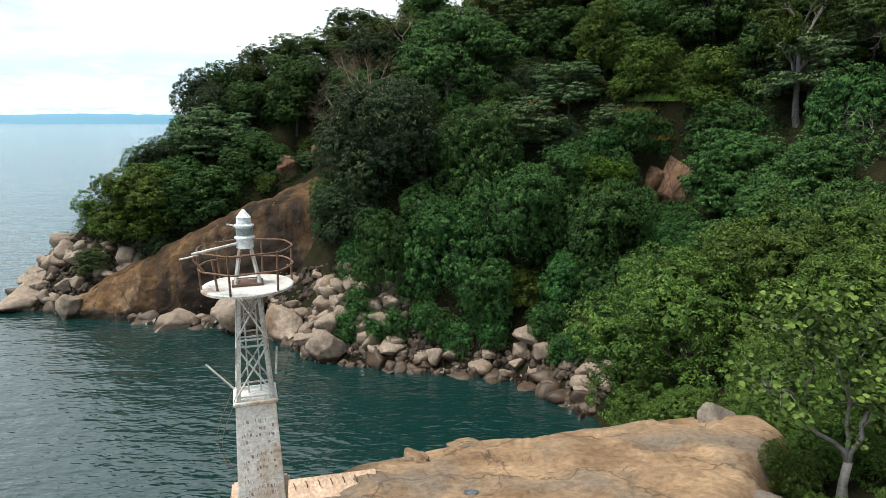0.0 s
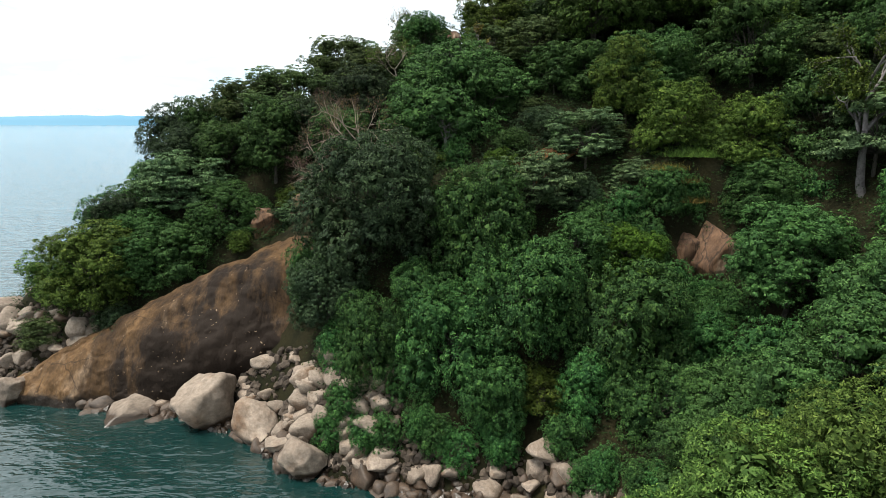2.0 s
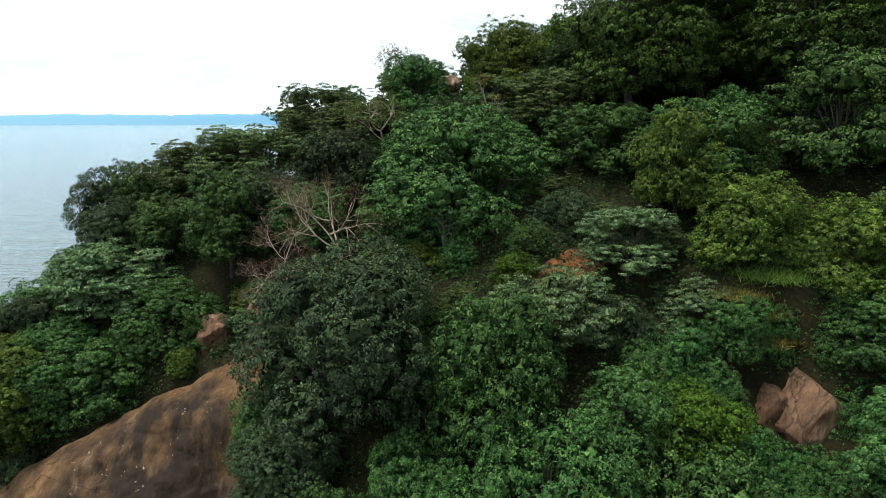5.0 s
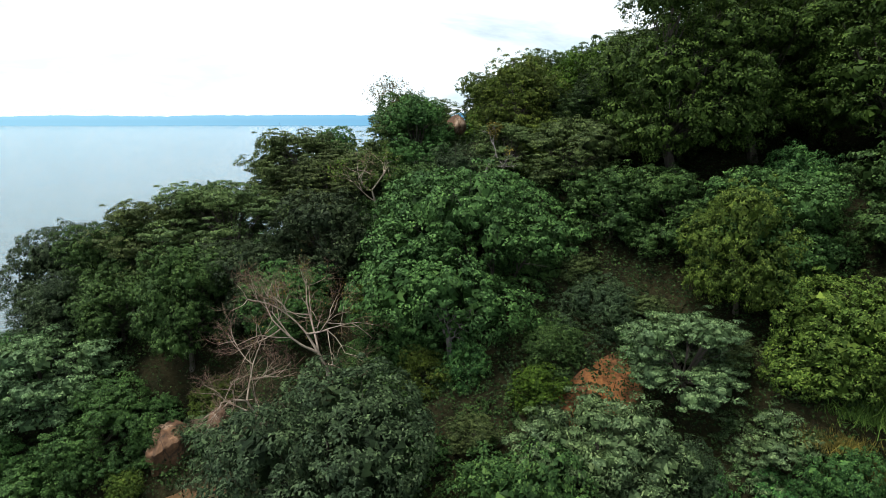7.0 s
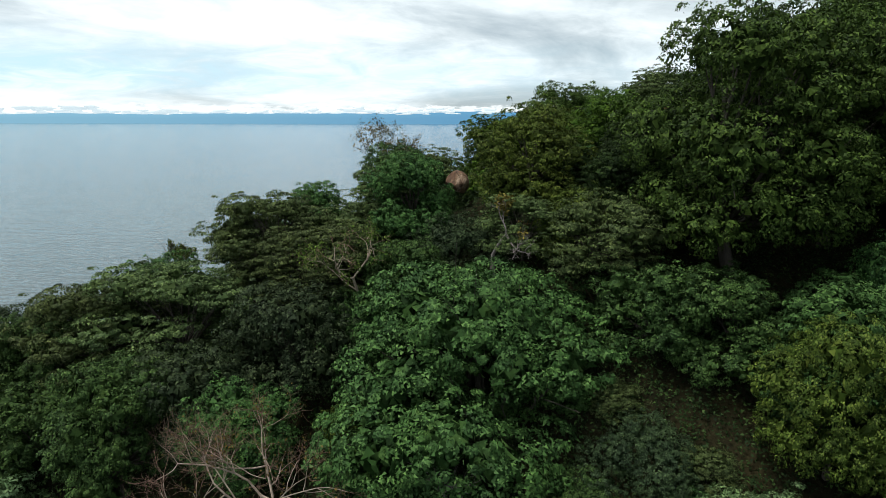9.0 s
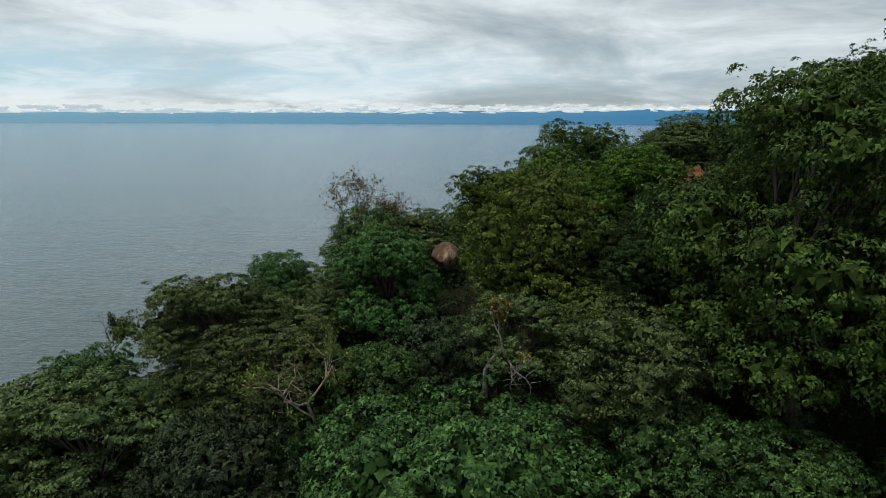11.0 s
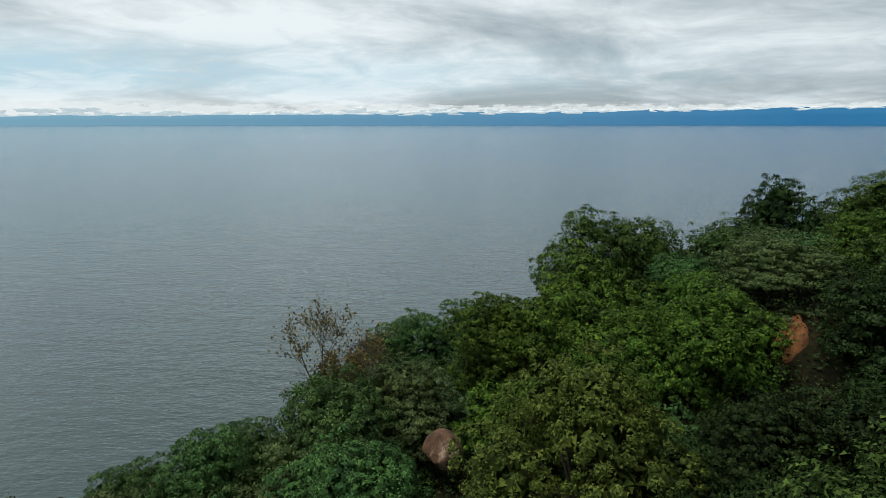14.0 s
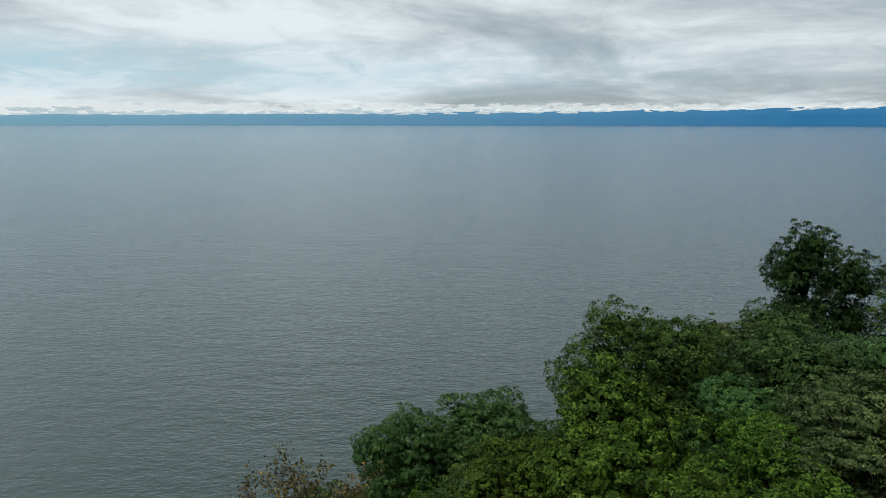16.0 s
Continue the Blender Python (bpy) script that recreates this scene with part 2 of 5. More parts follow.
def wet_foot(m, colour, level=0.55):
    """Rock that the lake wets: dark and glossy up to an uneven waterline."""
    nd, lk = m.node_tree.nodes, m.node_tree.links
    p = next(n for n in nd if n.type == "BSDF_PRINCIPLED")
    was = p.inputs["Base Color"].links[0].from_socket
    geo, sep, n, k, r = (nd.new(x) for x in ("ShaderNodeNewGeometry", "ShaderNodeSeparateXYZ", "ShaderNodeTexNoise", "ShaderNodeMath", "ShaderNodeMapRange"))
    lk.new(geo.outputs["Position"], sep.inputs[0])
    lk.new(geo.outputs["Position"], n.inputs["Vector"])
    n.inputs["Scale"].default_value, n.inputs["Detail"].default_value = 0.9, 5.0
    k.operation = "MULTIPLY_ADD"
    lk.new(n.outputs[0], k.inputs[0])
    k.inputs[1].default_value = -1.1
    lk.new(sep.outputs[2], k.inputs[2])
    r.inputs["From Min"].default_value, r.inputs["From Max"].default_value = level - 0.7, level - 0.35
    r.inputs["To Min"].default_value, r.inputs["To Max"].default_value = 1.0, 0.0
    lk.new(k.outputs[0], r.inputs[0])
    mx = nd.new("ShaderNodeMix")
    mx.data_type = "RGBA"
    lk.new(r.outputs[0], mx.inputs[0])
    lk.new(was, mx.inputs[6])
    mx.inputs[7].default_value = (*colour, 1)
    lk.new(mx.outputs[2], p.inputs["Base Color"])
    g = nd.new("ShaderNodeMapRange")
    g.inputs["To Min"].default_value, g.inputs["To Max"].default_value = p.inputs["Roughness"].default_value, 0.35
    lk.new(r.outputs[0], g.inputs[0])
    lk.new(g.outputs[0], p.inputs["Roughness"])


def cracks(m, colour, scale, width, stretch):
    """Dark hairline joints, bent by noise."""
    nd, lk = m.node_tree.nodes, m.node_tree.links
    p = next(n for n in nd if n.type == "BSDF_PRINCIPLED")
    was = p.inputs["Base Color"].links[0].from_socket
    tc, mp, n, add, v, r = (nd.new(x) for x in ("ShaderNodeTexCoord", "ShaderNodeMapping", "ShaderNodeTexNoise", "ShaderNodeVectorMath", "ShaderNodeTexVoronoi", "ShaderNodeMapRange"))
    mp.inputs["Scale"].default_value = stretch
    lk.new(tc.outputs["Object"], mp.inputs[0])
    lk.new(tc.outputs["Object"], n.inputs["Vector"])
    n.inputs["Scale"].default_value, n.inputs["Detail"].default_value = 1.6, 5.0
    add.operation = "MULTIPLY_ADD"
    lk.new(n.outputs["Color"], add.inputs[0])
    add.inputs[1].default_value = (0.8, 0.8, 0.8)
    lk.new(mp.outputs[0], add.inputs[2])
    v.feature = "DISTANCE_TO_EDGE"
    v.inputs["Scale"].default_value = scale
    lk.new(add.outputs[0], v.inputs["Vector"])
    gate, w = nd.new("ShaderNodeTexNoise"), nd.new("ShaderNodeMath")
    gate.inputs["Scale"].default_value = 0.5
    lk.new(tc.outputs["Object"], gate.inputs["Vector"])
    w.operation = "MULTIPLY"
    lk.new(gate.outputs[0], w.inputs[0])
    w.inputs[1].default_value = width * 2
    r.inputs["To Min"].default_value, r.inputs["To Max"].default_value = 0.85, 0.0
    lk.new(v.outputs[0], r.inputs[0])
    lk.new(w.outputs[0], r.inputs["From Max"])
    mx = nd.new("ShaderNodeMix")
    mx.data_type = "RGBA"
    lk.new(r.outputs[0], mx.inputs[0])
    lk.new(was, mx.inputs[6])
    mx.inputs[7].default_value = (*colour, 1)
    lk.new(mx.outputs[2], p.inputs["Base Color"])


wet_foot(M_GRANITE, (0.035, 0.022, 0.013))
wet_foot(M_DOME, (0.02, 0.014, 0.010), 0.9)
cracks(M_SLAB, (0.055, 0.032, 0.018), 0.5, 0.016, (0.40, 1.6, 1.0))
cracks(M_DOME, (0.02, 0.012, 0.007), 0.16, 0.010, (0.8, 1.2, 1.6))
M_PAINT = surface("flaking_white_paint", (0.40, 0.40, 0.385), (0.66, 0.66, 0.645), 0.6, 2.5, 0.3, 8, third=(0.30, 0.19, 0.125), amount=0.35)
M_PLASTER = surface("graffitied_white_plaster", (0.62, 0.63, 0.62), (0.80, 0.81, 0.80), 0.8, 1.2, 0.4, 9, third=(0.46, 0.35, 0.23), amount=0.5)
M_RUST = surface("brown_rust", (0.07, 0.04, 0.028), (0.20, 0.11, 0.07), 0.75, 5.0, 0.4, 6)
M_CONCRETE = surface("pinkish_concrete", (0.36, 0.25, 0.18), (0.52, 0.38, 0.28), 0.9, 1.5, 0.4, 8)
M_LAKE = lake_material()
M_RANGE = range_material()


def seeps(m, colour, scale, lo, hi, centre, reach):
    """Black water stains that run down a rock face below a seep: streaks, thickest round the seep."""
    nd, lk = m.node_tree.nodes, m.node_tree.links
    p = next(n for n in nd if n.type == "BSDF_PRINCIPLED")
    was = p.inputs["Base Color"].links[0].from_socket
    tc, mp, n, r = nd.new("ShaderNodeTexCoord"), nd.new("ShaderNodeMapping"), nd.new("ShaderNodeTexNoise"), nd.new("ShaderNodeValToRGB")
    mp.inputs["Scale"].default_value = scale
    n.inputs["Scale"].default_value, n.inputs["Detail"].default_value, n.inputs["Roughness"].default_value = 1.0, 7.0, 0.65
    lk.new(tc.outputs["Object"], mp.inputs[0])
    lk.new(mp.outputs[0], n.inputs["Vector"])
    d, k = nd.new("ShaderNodeVectorMath"), nd.new("ShaderNodeMath")
    d.operation = "DISTANCE"
    lk.new(tc.outputs["Object"], d.inputs[0])
    d.inputs[1].default_value = centre
    k.operation = "MULTIPLY_ADD"
    lk.new(d.outputs["Value"], k.inputs[0])
    k.inputs[1].default_value = -0.35 / reach
    k2 = nd.new("ShaderNodeMath")
    k2.operation = "ADD"
    lk.new(n.outputs[0], k.inputs[2])
    lk.new(k.outputs[0], k2.inputs[0])
    k2.inputs[1].default_value = 0.35
    r.color_ramp.elements[0].position, r.color_ramp.elements[0].color = lo, (0, 0, 0, 1)
    r.color_ramp.elements[1].position, r.color_ramp.elements[1].color = hi, (1, 1, 1, 1)
    lk.new(k2.outputs[0], r.inputs[0])
    mx = nd.new("ShaderNodeMix")
    mx.data_type = "RGBA"
    lk.new(r.outputs[0], mx.inputs[0])
    lk.new(was, mx.inputs[6])
    mx.inputs[7].default_value = (*colour, 1)
    lk.new(mx.outputs[2], p.inputs["Base Color"])


cracks(M_RED, (0.012, 0.008, 0.005), 0.9, 0.03, (1.0, 1.0, 0.5))
seeps(M_DOME, (0.013, 0.008, 0.005), (0.45, 0.3, 0.12), 0.42, 0.62, (-18.5, 55.0, 1.0), 12.5)


def specks(m, colour, scale, size):
    """Small pale scars where flakes have broken off."""
    nd, lk = m.node_tree.nodes, m.node_tree.links
    p = next(n for n in nd if n.type == "BSDF_PRINCIPLED")
    was = p.inputs["Base Color"].links[0].from_socket
    tc, n, add, v, gate, r, r2, k, mx = (nd.new(x) for x in ("ShaderNodeTexCoord", "ShaderNodeTexNoise", "ShaderNodeVectorMath", "ShaderNodeTexVoronoi", "ShaderNodeTexNoise", "ShaderNodeMapRange", "ShaderNodeMapRange", "ShaderNodeMath", "ShaderNodeMix"))
    n.inputs["Scale"].default_value, n.inputs["Detail"].default_value = 2.2, 4.0
    lk.new(tc.outputs["Object"], n.inputs["Vector"])
    add.operation = "MULTIPLY_ADD"
    lk.new(n.outputs["Color"], add.inputs[0])
    add.inputs[1].default_value = (0.7, 0.7, 0.7)
    lk.new(tc.outputs["Object"], add.inputs[2])
    v.inputs["Scale"].default_value = scale
    lk.new(add.outputs[0], v.inputs["Vector"])
    gate.inputs["Scale"].default_value, gate.inputs["Detail"].default_value = 0.33, 3.0
    lk.new(tc.outputs["Object"], gate.inputs["Vector"])
    r.inputs["From Min"].default_value, r.inputs["From Max"].default_value = size * 0.7, size
    r.inputs["To Min"].default_value, r.inputs["To Max"].default_value = 1.0, 0.0
    lk.new(v.outputs["Distance"], r.inputs[0])
    r2.inputs["From Min"].default_value, r2.inputs["From Max"].default_value = 0.50, 0.58
    lk.new(gate.outputs[0], r2.inputs[0])
    k.operation = "MULTIPLY"
    lk.new(r.outputs[0], k.inputs[0])
    lk.new(r2.outputs[0], k.inputs[1])
    mx.data_type = "RGBA"
    lk.new(k.outputs[0], mx.inputs[0])
    lk.new(was, mx.inputs[6])
    mx.inputs[7].default_value = (*colour, 1)
    lk.new(mx.outputs[2], p.inputs["Base Color"])


specks(M_DOME, (0.24, 0.175, 0.12), 2.2, 0.16)
LEAF = {
    "sapling": foliage("light_green_leaves", (0.066, 0.118, 0.028), (0.122, 0.186, 0.046)),
    "great": foliage("fresh_broad_leaves", (0.034, 0.086, 0.026), (0.068, 0.140, 0.044)),
    "dark": foliage("grey_green_leaves", (0.023, 0.041, 0.020), (0.048, 0.074, 0.038)),
    "broad": foliage("broad_green_leaves", (0.033, 0.073, 0.010), (0.065, 0.116, 0.016)),
    "tall": foliage("deep_green_leaves", (0.031, 0.064, 0.014), (0.061, 0.106, 0.024)),
    "green": foliage("mid_green_leaves", (0.034, 0.080, 0.024), (0.064, 0.122, 0.038)),
    "pale": foliage("pale_sage_leaves", (0.064, 0.116, 0.052), (0.116, 0.176, 0.086)),
    "feather": foliage("feathery_olive_leaves", (0.050, 0.082, 0.030), (0.088, 0.124, 0.048)),
    "olive": foliage("olive_leaves", (0.046, 0.080, 0.015), (0.088, 0.122, 0.025)),
    "near": foliage("fresh_green_leaves", (0.052, 0.100, 0.022), (0.100, 0.156, 0.038)),
    "yellow": foliage("yellow_green_leaves", (0.054, 0.108, 0.022), (0.106, 0.166, 0.034)),
    "vine": foliage("vine_leaves", (0.031, 0.088, 0.028), (0.066, 0.140, 0.040)),
    # dark leaves, with the tall trees' shadow put into the colour as well
    "shade": foliage("dark_shaded_leaves", (0.013, 0.029, 0.009), (0.028, 0.052, 0.015)),
    "brown": foliage("browning_leaves", (0.095, 0.085, 0.024), (0.165, 0.130, 0.040)),
}


# ---- mesh helpers ----
def mesh_of(name, verts, faces, material, smooth=False):
    me = bpy.data.meshes.new(name)
    me.from_pydata([tuple(v) for v in verts], [], [tuple(f) for f in faces])
    me.materials.append(material)
    if smooth:
        me.polygons.foreach_set("use_smooth", [True] * len(me.polygons))
    me.update()
    return me


def quads_mesh(name, verts, material):
    """A mesh of loose quads from an (n, 4, 3) array."""
    n = len(verts)
    me = bpy.data.meshes.new(name)
    me.vertices.add(4 * n)
    me.vertices.foreach_set("co", np.ascontiguousarray(verts, dtype=np.float32).ravel())
    me.loops.add(4 * n)
    me.loops.foreach_set("vertex_index", np.arange(4 * n, dtype=np.int32))
    me.polygons.add(n)
    me.polygons.foreach_set("loop_start", np.arange(0, 4 * n, 4, dtype=np.int32))
    me.materials.append(material)
    me.update(calc_edges=True)
    return me


def tris_mesh(name, verts, material, normals=None):
    """A mesh of loose triangles from an (n, 3, 3) array, with a shading normal for each where given."""
    n = len(verts)
    me = bpy.data.meshes.new(name)
    me.vertices.add(3 * n)
    me.vertices.foreach_set("co", np.ascontiguousarray(verts, dtype=np.float32).ravel())
    me.loops.add(3 * n)
    me.loops.foreach_set("vertex_index", np.arange(3 * n, dtype=np.int32))
    me.polygons.add(n)
    me.polygons.foreach_set("loop_start", np.arange(0, 3 * n, 3, dtype=np.int32))
    me.materials.append(material)
    me.update(calc_edges=True)
    if normals is not None:
        nor = np.repeat(normals / (np.linalg.norm(normals, axis=1)[:, None] + 1e-9), 3, 0)
        me.polygons.foreach_set("use_smooth", np.ones(n, bool))
        me.normals_split_custom_set_from_vertices(nor.astype(np.float32))
    return me


def part(name, data, parent, label="", m=None):
    ob = new(name, data)
    ob.parent = parent
    if m is not None:
        ob.matrix_basis = m
    return tagged(ob, label) if label else ob


def bm_mesh(name, bm, material, smooth=False):
    me = bpy.data.meshes.new(name)
    bm.to_mesh(me)
    bm.free()
    me.materials.append(material)
    if smooth:
        me.polygons.foreach_set("use_smooth", [True] * len(me.polygons))
    return me


def tube(verts, faces, points, radii, sides=6, cap=True):
    """Adds a tapered tube through points to vertex and face lists."""
    pts = [Vector(p) for p in points]
    base, side = len(verts), Vector((1, 0, 0))
    for i, p in enumerate(pts):
        along = (pts[min(i + 1, len(pts) - 1)] - pts[max(i - 1, 0)]).normalized()
        side = side - along * side.dot(along)
        if side.length < 1e-3:
            side = along.orthogonal()
        side.normalize()
        over = along.cross(side)
        for k in range(sides):
            a = 2 * math.pi * k / sides
            verts.append(p + (side * math.cos(a) + over * math.sin(a)) * radii[i])
    for i in range(len(pts) - 1):
        for k in range(sides):
            a, b = base + i * sides + k, base + i * sides + (k + 1) % sides
            faces.append((a, b, b + sides, a + sides))
    if cap:
        faces.append(tuple(base + k for k in reversed(range(sides))))
        faces.append(tuple(base + (len(pts) - 1) * sides + k for k in range(sides)))


def bar(name, a, b, r, material, parent, sides=8, label=""):
    v, f = [], []
    tube(v, f, [a, b], [r, r], sides)
    return part(name, mesh_of(name, v, f, material), parent, label)


def box(sx, sy, sz, bevel=0.0, taper=1.0):
    bm = bmesh.new()
    bmesh.ops.create_cube(bm, size=1)
    for v in bm.verts:
        k = taper if v.co.z > 0 else 1.0
        v.co = Vector((v.co.x * sx * k, v.co.y * sy * k, (v.co.z + 0.5) * sz))
    if bevel:
        bmesh.ops.bevel(bm, geom=bm.edges[:], offset=bevel, segments=2, affect="EDGES")
    return bm


def lathe(profile, sides=24):
    """A turned solid from (radius, height) pairs."""
    bm = bmesh.new()
    rings = []
    for r, z in profile:
        rings.append([bm.verts.new((r * math.cos(2 * math.pi * k / sides), r * math.sin(2 * math.pi * k / sides), z)) for k in range(sides)])
    for a, b in zip(rings, rings[1:]):
        for k in range(sides):
            bm.faces.new((a[k], a[(k + 1) % sides], b[(k + 1) % sides], b[k]))
    bm.faces.new(list(reversed(rings[0])))
    bm.faces.new(rings[-1])
    return bm


# ---- the lie of the land ----
COAST = np.array([
    (10, 37), (8.7, 40), (5, 43.6), (1.4, 44.2), (-4, 44.9), (-10.9, 46.8), (-13.8, 50.5), (-21.7, 54.9), (-28, 55.6), (-34, 57.6), (-39, 58.6),
    (-44, 60), (-48, 63), (-48, 69), (-44, 77), (-41, 88), (-37, 100), (-30, 113), (-18, 127), (3, 142), (32, 160), (70, 176), (130, 182),
    (140, 60), (130, -60), (-2, -60), (-8, -20), (-9, 2), (-8.6, 12), (-7.5, 17), (-2, 20.5), (5, 23.5), (9, 28), (11, 32.5)], float)


def inland(x, y):
    """Metres inland of the shore, below zero on the lake."""
    p = np.stack([np.asarray(x, float), np.asarray(y, float)], -1)
    best, inside = np.full(p.shape[:-1], 1e9), np.zeros(p.shape[:-1], bool)
    for a, b in zip(COAST, np.roll(COAST, -1, 0)):
        ab, ap = b - a, p - a
        k = np.clip((ap @ ab) / (ab @ ab), 0, 1)
        best = np.minimum(best, np.linalg.norm(ap - k[..., None] * ab, axis=-1))
        cross = (a[1] > p[..., 1]) != (b[1] > p[..., 1])
        xx = a[0] + (p[..., 1] - a[1]) * ab[0] / (ab[1] if abs(ab[1]) > 1e-9 else 1e-9)
        inside ^= cross & (p[..., 0] < xx)
    return np.where(inside, best, -best)


def smooth01(v):
    v = np.clip(v, 0, 1)
    return v * v * (3 - 2 * v)


def ripple(x, y):
    return np.sin(0.31 * x + 1.3 * np.sin(0.17 * y)) * np.cos(0.27 * y - 0.9 * np.sin(0.21 * x)) + 0.45 * np.sin(0.83 * x + 0.4) * np.sin(0.77 * y + 1.1)


def ground(x, y):
    x, y = np.asarray(x, float), np.asarray(y, float)
    d = inland(x, y)
    hill = 22 * (1 - np.exp(-np.maximum(d, 0) / 18)) + 0.30 * np.minimum(np.maximum(d, 0), 62)
    head = (7.4 + 1.7 * smooth01((x - 9.8) / 1.5)) * (1 - np.exp(-np.maximum(d, 0) / 2.6)) + 0.2 * np.maximum(x - 11, 0)
    w = smooth01((38 - y) / 9) * smooth01((30 - x) / 14)
    h = hill * (1 - w) + head * w
    h = h - 8.6 * np.exp(-(((x - 19.5) / 5.5) ** 2)) * smooth01((57.6 - y) / 2.8) * smooth01((y - 38) / 8)      # a step below the red outcrop
    h = h - 4.5 * np.exp(-(((x + 22) / 9.0) ** 2 + ((y - 59) / 4.5) ** 2))             # bed of the granite dome
    h = h + 3.0 * np.exp(-(((x - 22) / 13) ** 2 + ((y - 94) / 16) ** 2)) + 4.2 * np.exp(-(((x - 16) / 18) ** 2 + ((y - 104) / 20) ** 2))
    h = h - 2.6 * np.exp(-(((x + 17) / 3.5) ** 2 + ((y - 68.5) / 2.5) ** 2))
    h = h - 2.6 * np.exp(-(((x - 28) / 6) ** 2 + ((y - 49) / 6) ** 2))
    h = h + 0.35 * ripple(x, y) * smooth01(d / 6)
    return np.where(d > 0, h, np.maximum(d * 0.55, -7.0))


def at_ground(x, y):
    return float(ground(x, y))


def land():
    xs, ys = np.arange(-75, 141, 1.25), np.arange(-60, 183, 1.25)
    gx, gy = np.meshgrid(xs, ys)
    gz = ground(gx, gy)
    n = len(xs)
    verts = np.stack([gx, gy, gz], -1).reshape(-1, 3)
    idx = np.arange(len(verts)).reshape(gx.shape)
    f = np.stack([idx[:-1, :-1], idx[:-1, 1:], idx[1:, 1:], idx[1:, :-1]], -1).reshape(-1, 4)
    keep = (gz[:-1, :-1] > -6.9).reshape(-1)
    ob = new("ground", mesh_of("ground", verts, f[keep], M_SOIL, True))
    return tagged(ob, "leaf-littered soil of a steep wooded hill, near black for shade between crowns", "ground", kind="structure")


def lake():
    """One sheet of water out to the far hills; the water stands 36 m higher there than a flat sheet, as the line of sight grazes it."""
    rings = [0, 8, 20, 35, 60, 100, 160, 260, 420, 700, 1100, 1700, 2500, 3400, 4200, 4900]
    sides, verts, faces = 96, [], []
    for r in rings:
        z = 36.0 * smooth01((r - 400) / 4200)
        for k in range(sides):
            a = 2 * math.pi * k / sides
            verts.append((r * math.cos(a), 40 + r * math.sin(a), float(z)))
    for i in range(len(rings) - 1):
        for k in range(sides):
            a, b = i * sides + k, i * sides + (k + 1) % sides
            faces.append((a, b, b + sides, a + sides) if i else (b, b + sides, a + sides))
    ob = new("water", mesh_of("water", verts, faces, M_LAKE, True))
    return tagged(ob, "wide rippled lake, dark teal inshore and grey far off", "lake", kind="structure")


def far_range():
    """A long low blue range along the far shore, a thick ridge with a back slope."""
    verts, faces = [], []
    n = 500
    for k in range(n):
        a = radians(-62 + 124 * k / (n - 1))
        u = math.sin(a)
        r = 4650
        h = 84 + 44 * u + 15 * noise.noise((k * 0.045, 0, 0)) + 9 * noise.noise((k * 0.17, 3, 0)) + 2.5 * noise.noise((k * 0.5, 5, 0))
        for rr, z in ((r, 30.0), (r + 6, 36 + 0.55 * (float(h))), (r + 14, 36 + float(h)), (r + 60, 30.0)):
            verts.append((rr * math.sin(a), 40 + rr * math.cos(a), z))
    for k in range(n - 1):
        for j in range(3):
            a = 4 * k + j
            faces.append((a, a + 1, a + 5, a + 4))
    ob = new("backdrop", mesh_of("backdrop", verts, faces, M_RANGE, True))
    return tagged(ob, "long mountain range across the lake, its blue haze painted in as glow", "mountains", kind="structure")


def cloud_wisps():
    """A low bank of heaped cloud behind the far range, and shreds caught on its ridge."""
    rng = random.Random(5)
    bm = bmesh.new()
    bmesh.ops.create_icosphere(bm, subdivisions=2, radius=1)
    unit, tris = [v.co.copy() for v in bm.verts], [tuple(v.index for v in f.verts) for f in bm.faces]
    bm.free()
    verts, faces = [], []

    def puff(a, r, z, w, h, lumpy):
        n, tilt = len(verts), rng.uniform(-0.12, 0.12)
        for u in unit:
            k = 1 + lumpy * noise.fractal(Vector((u.x * 1.9 + n, u.y, u.z * 1.5)), 1.0, 2.0, 3)
            s, lift = u.x * w * k, u.z * h * k + u.x * w * tilt
            verts.append(((r + u.y * 10) * math.sin(a) + s * math.cos(a), 40 + (r + u.y * 10) * math.cos(a) - s * math.sin(a), z + lift))
        faces.extend(tuple(n + i for i in t) for t in tris)

    for _ in range(420):
        a = radians(rng.uniform(-52, 52))
        u = math.sin(a)
        crest = 0.5 + 0.5 * noise.noise((u * 9, 1.5, 0)) + 0.35 * noise.noise((u * 31, 4.5, 0))
        tall = 46 * (0.35 + crest) * (1.0 if u < 0 else max(0.35, 1 - 2.2 * u))
        size = rng.uniform(9, 24)
        puff(a, 4760, 36 + 76 + 38 * u + rng.random() ** 1.6 * tall, size * rng.uniform(1.6, 3.2), size * 0.75, 0.9)
    for _ in range(60):
        a = radians(rng.uniform(-8, 50))
        u = math.sin(a)
        puff(a, 4630, 36 + 84 + 44 * u + rng.uniform(-10, 12), rng.uniform(16, 60), rng.uniform(2.5, 6), 1.3)
    ob = new("cloud_wisps", mesh_of("cloud_wisps", verts, faces, M_CLOUD, True))
    return tagged(ob, "white heaps and shreds of low cloud along the far mountains", "clouds", kind="stuff")


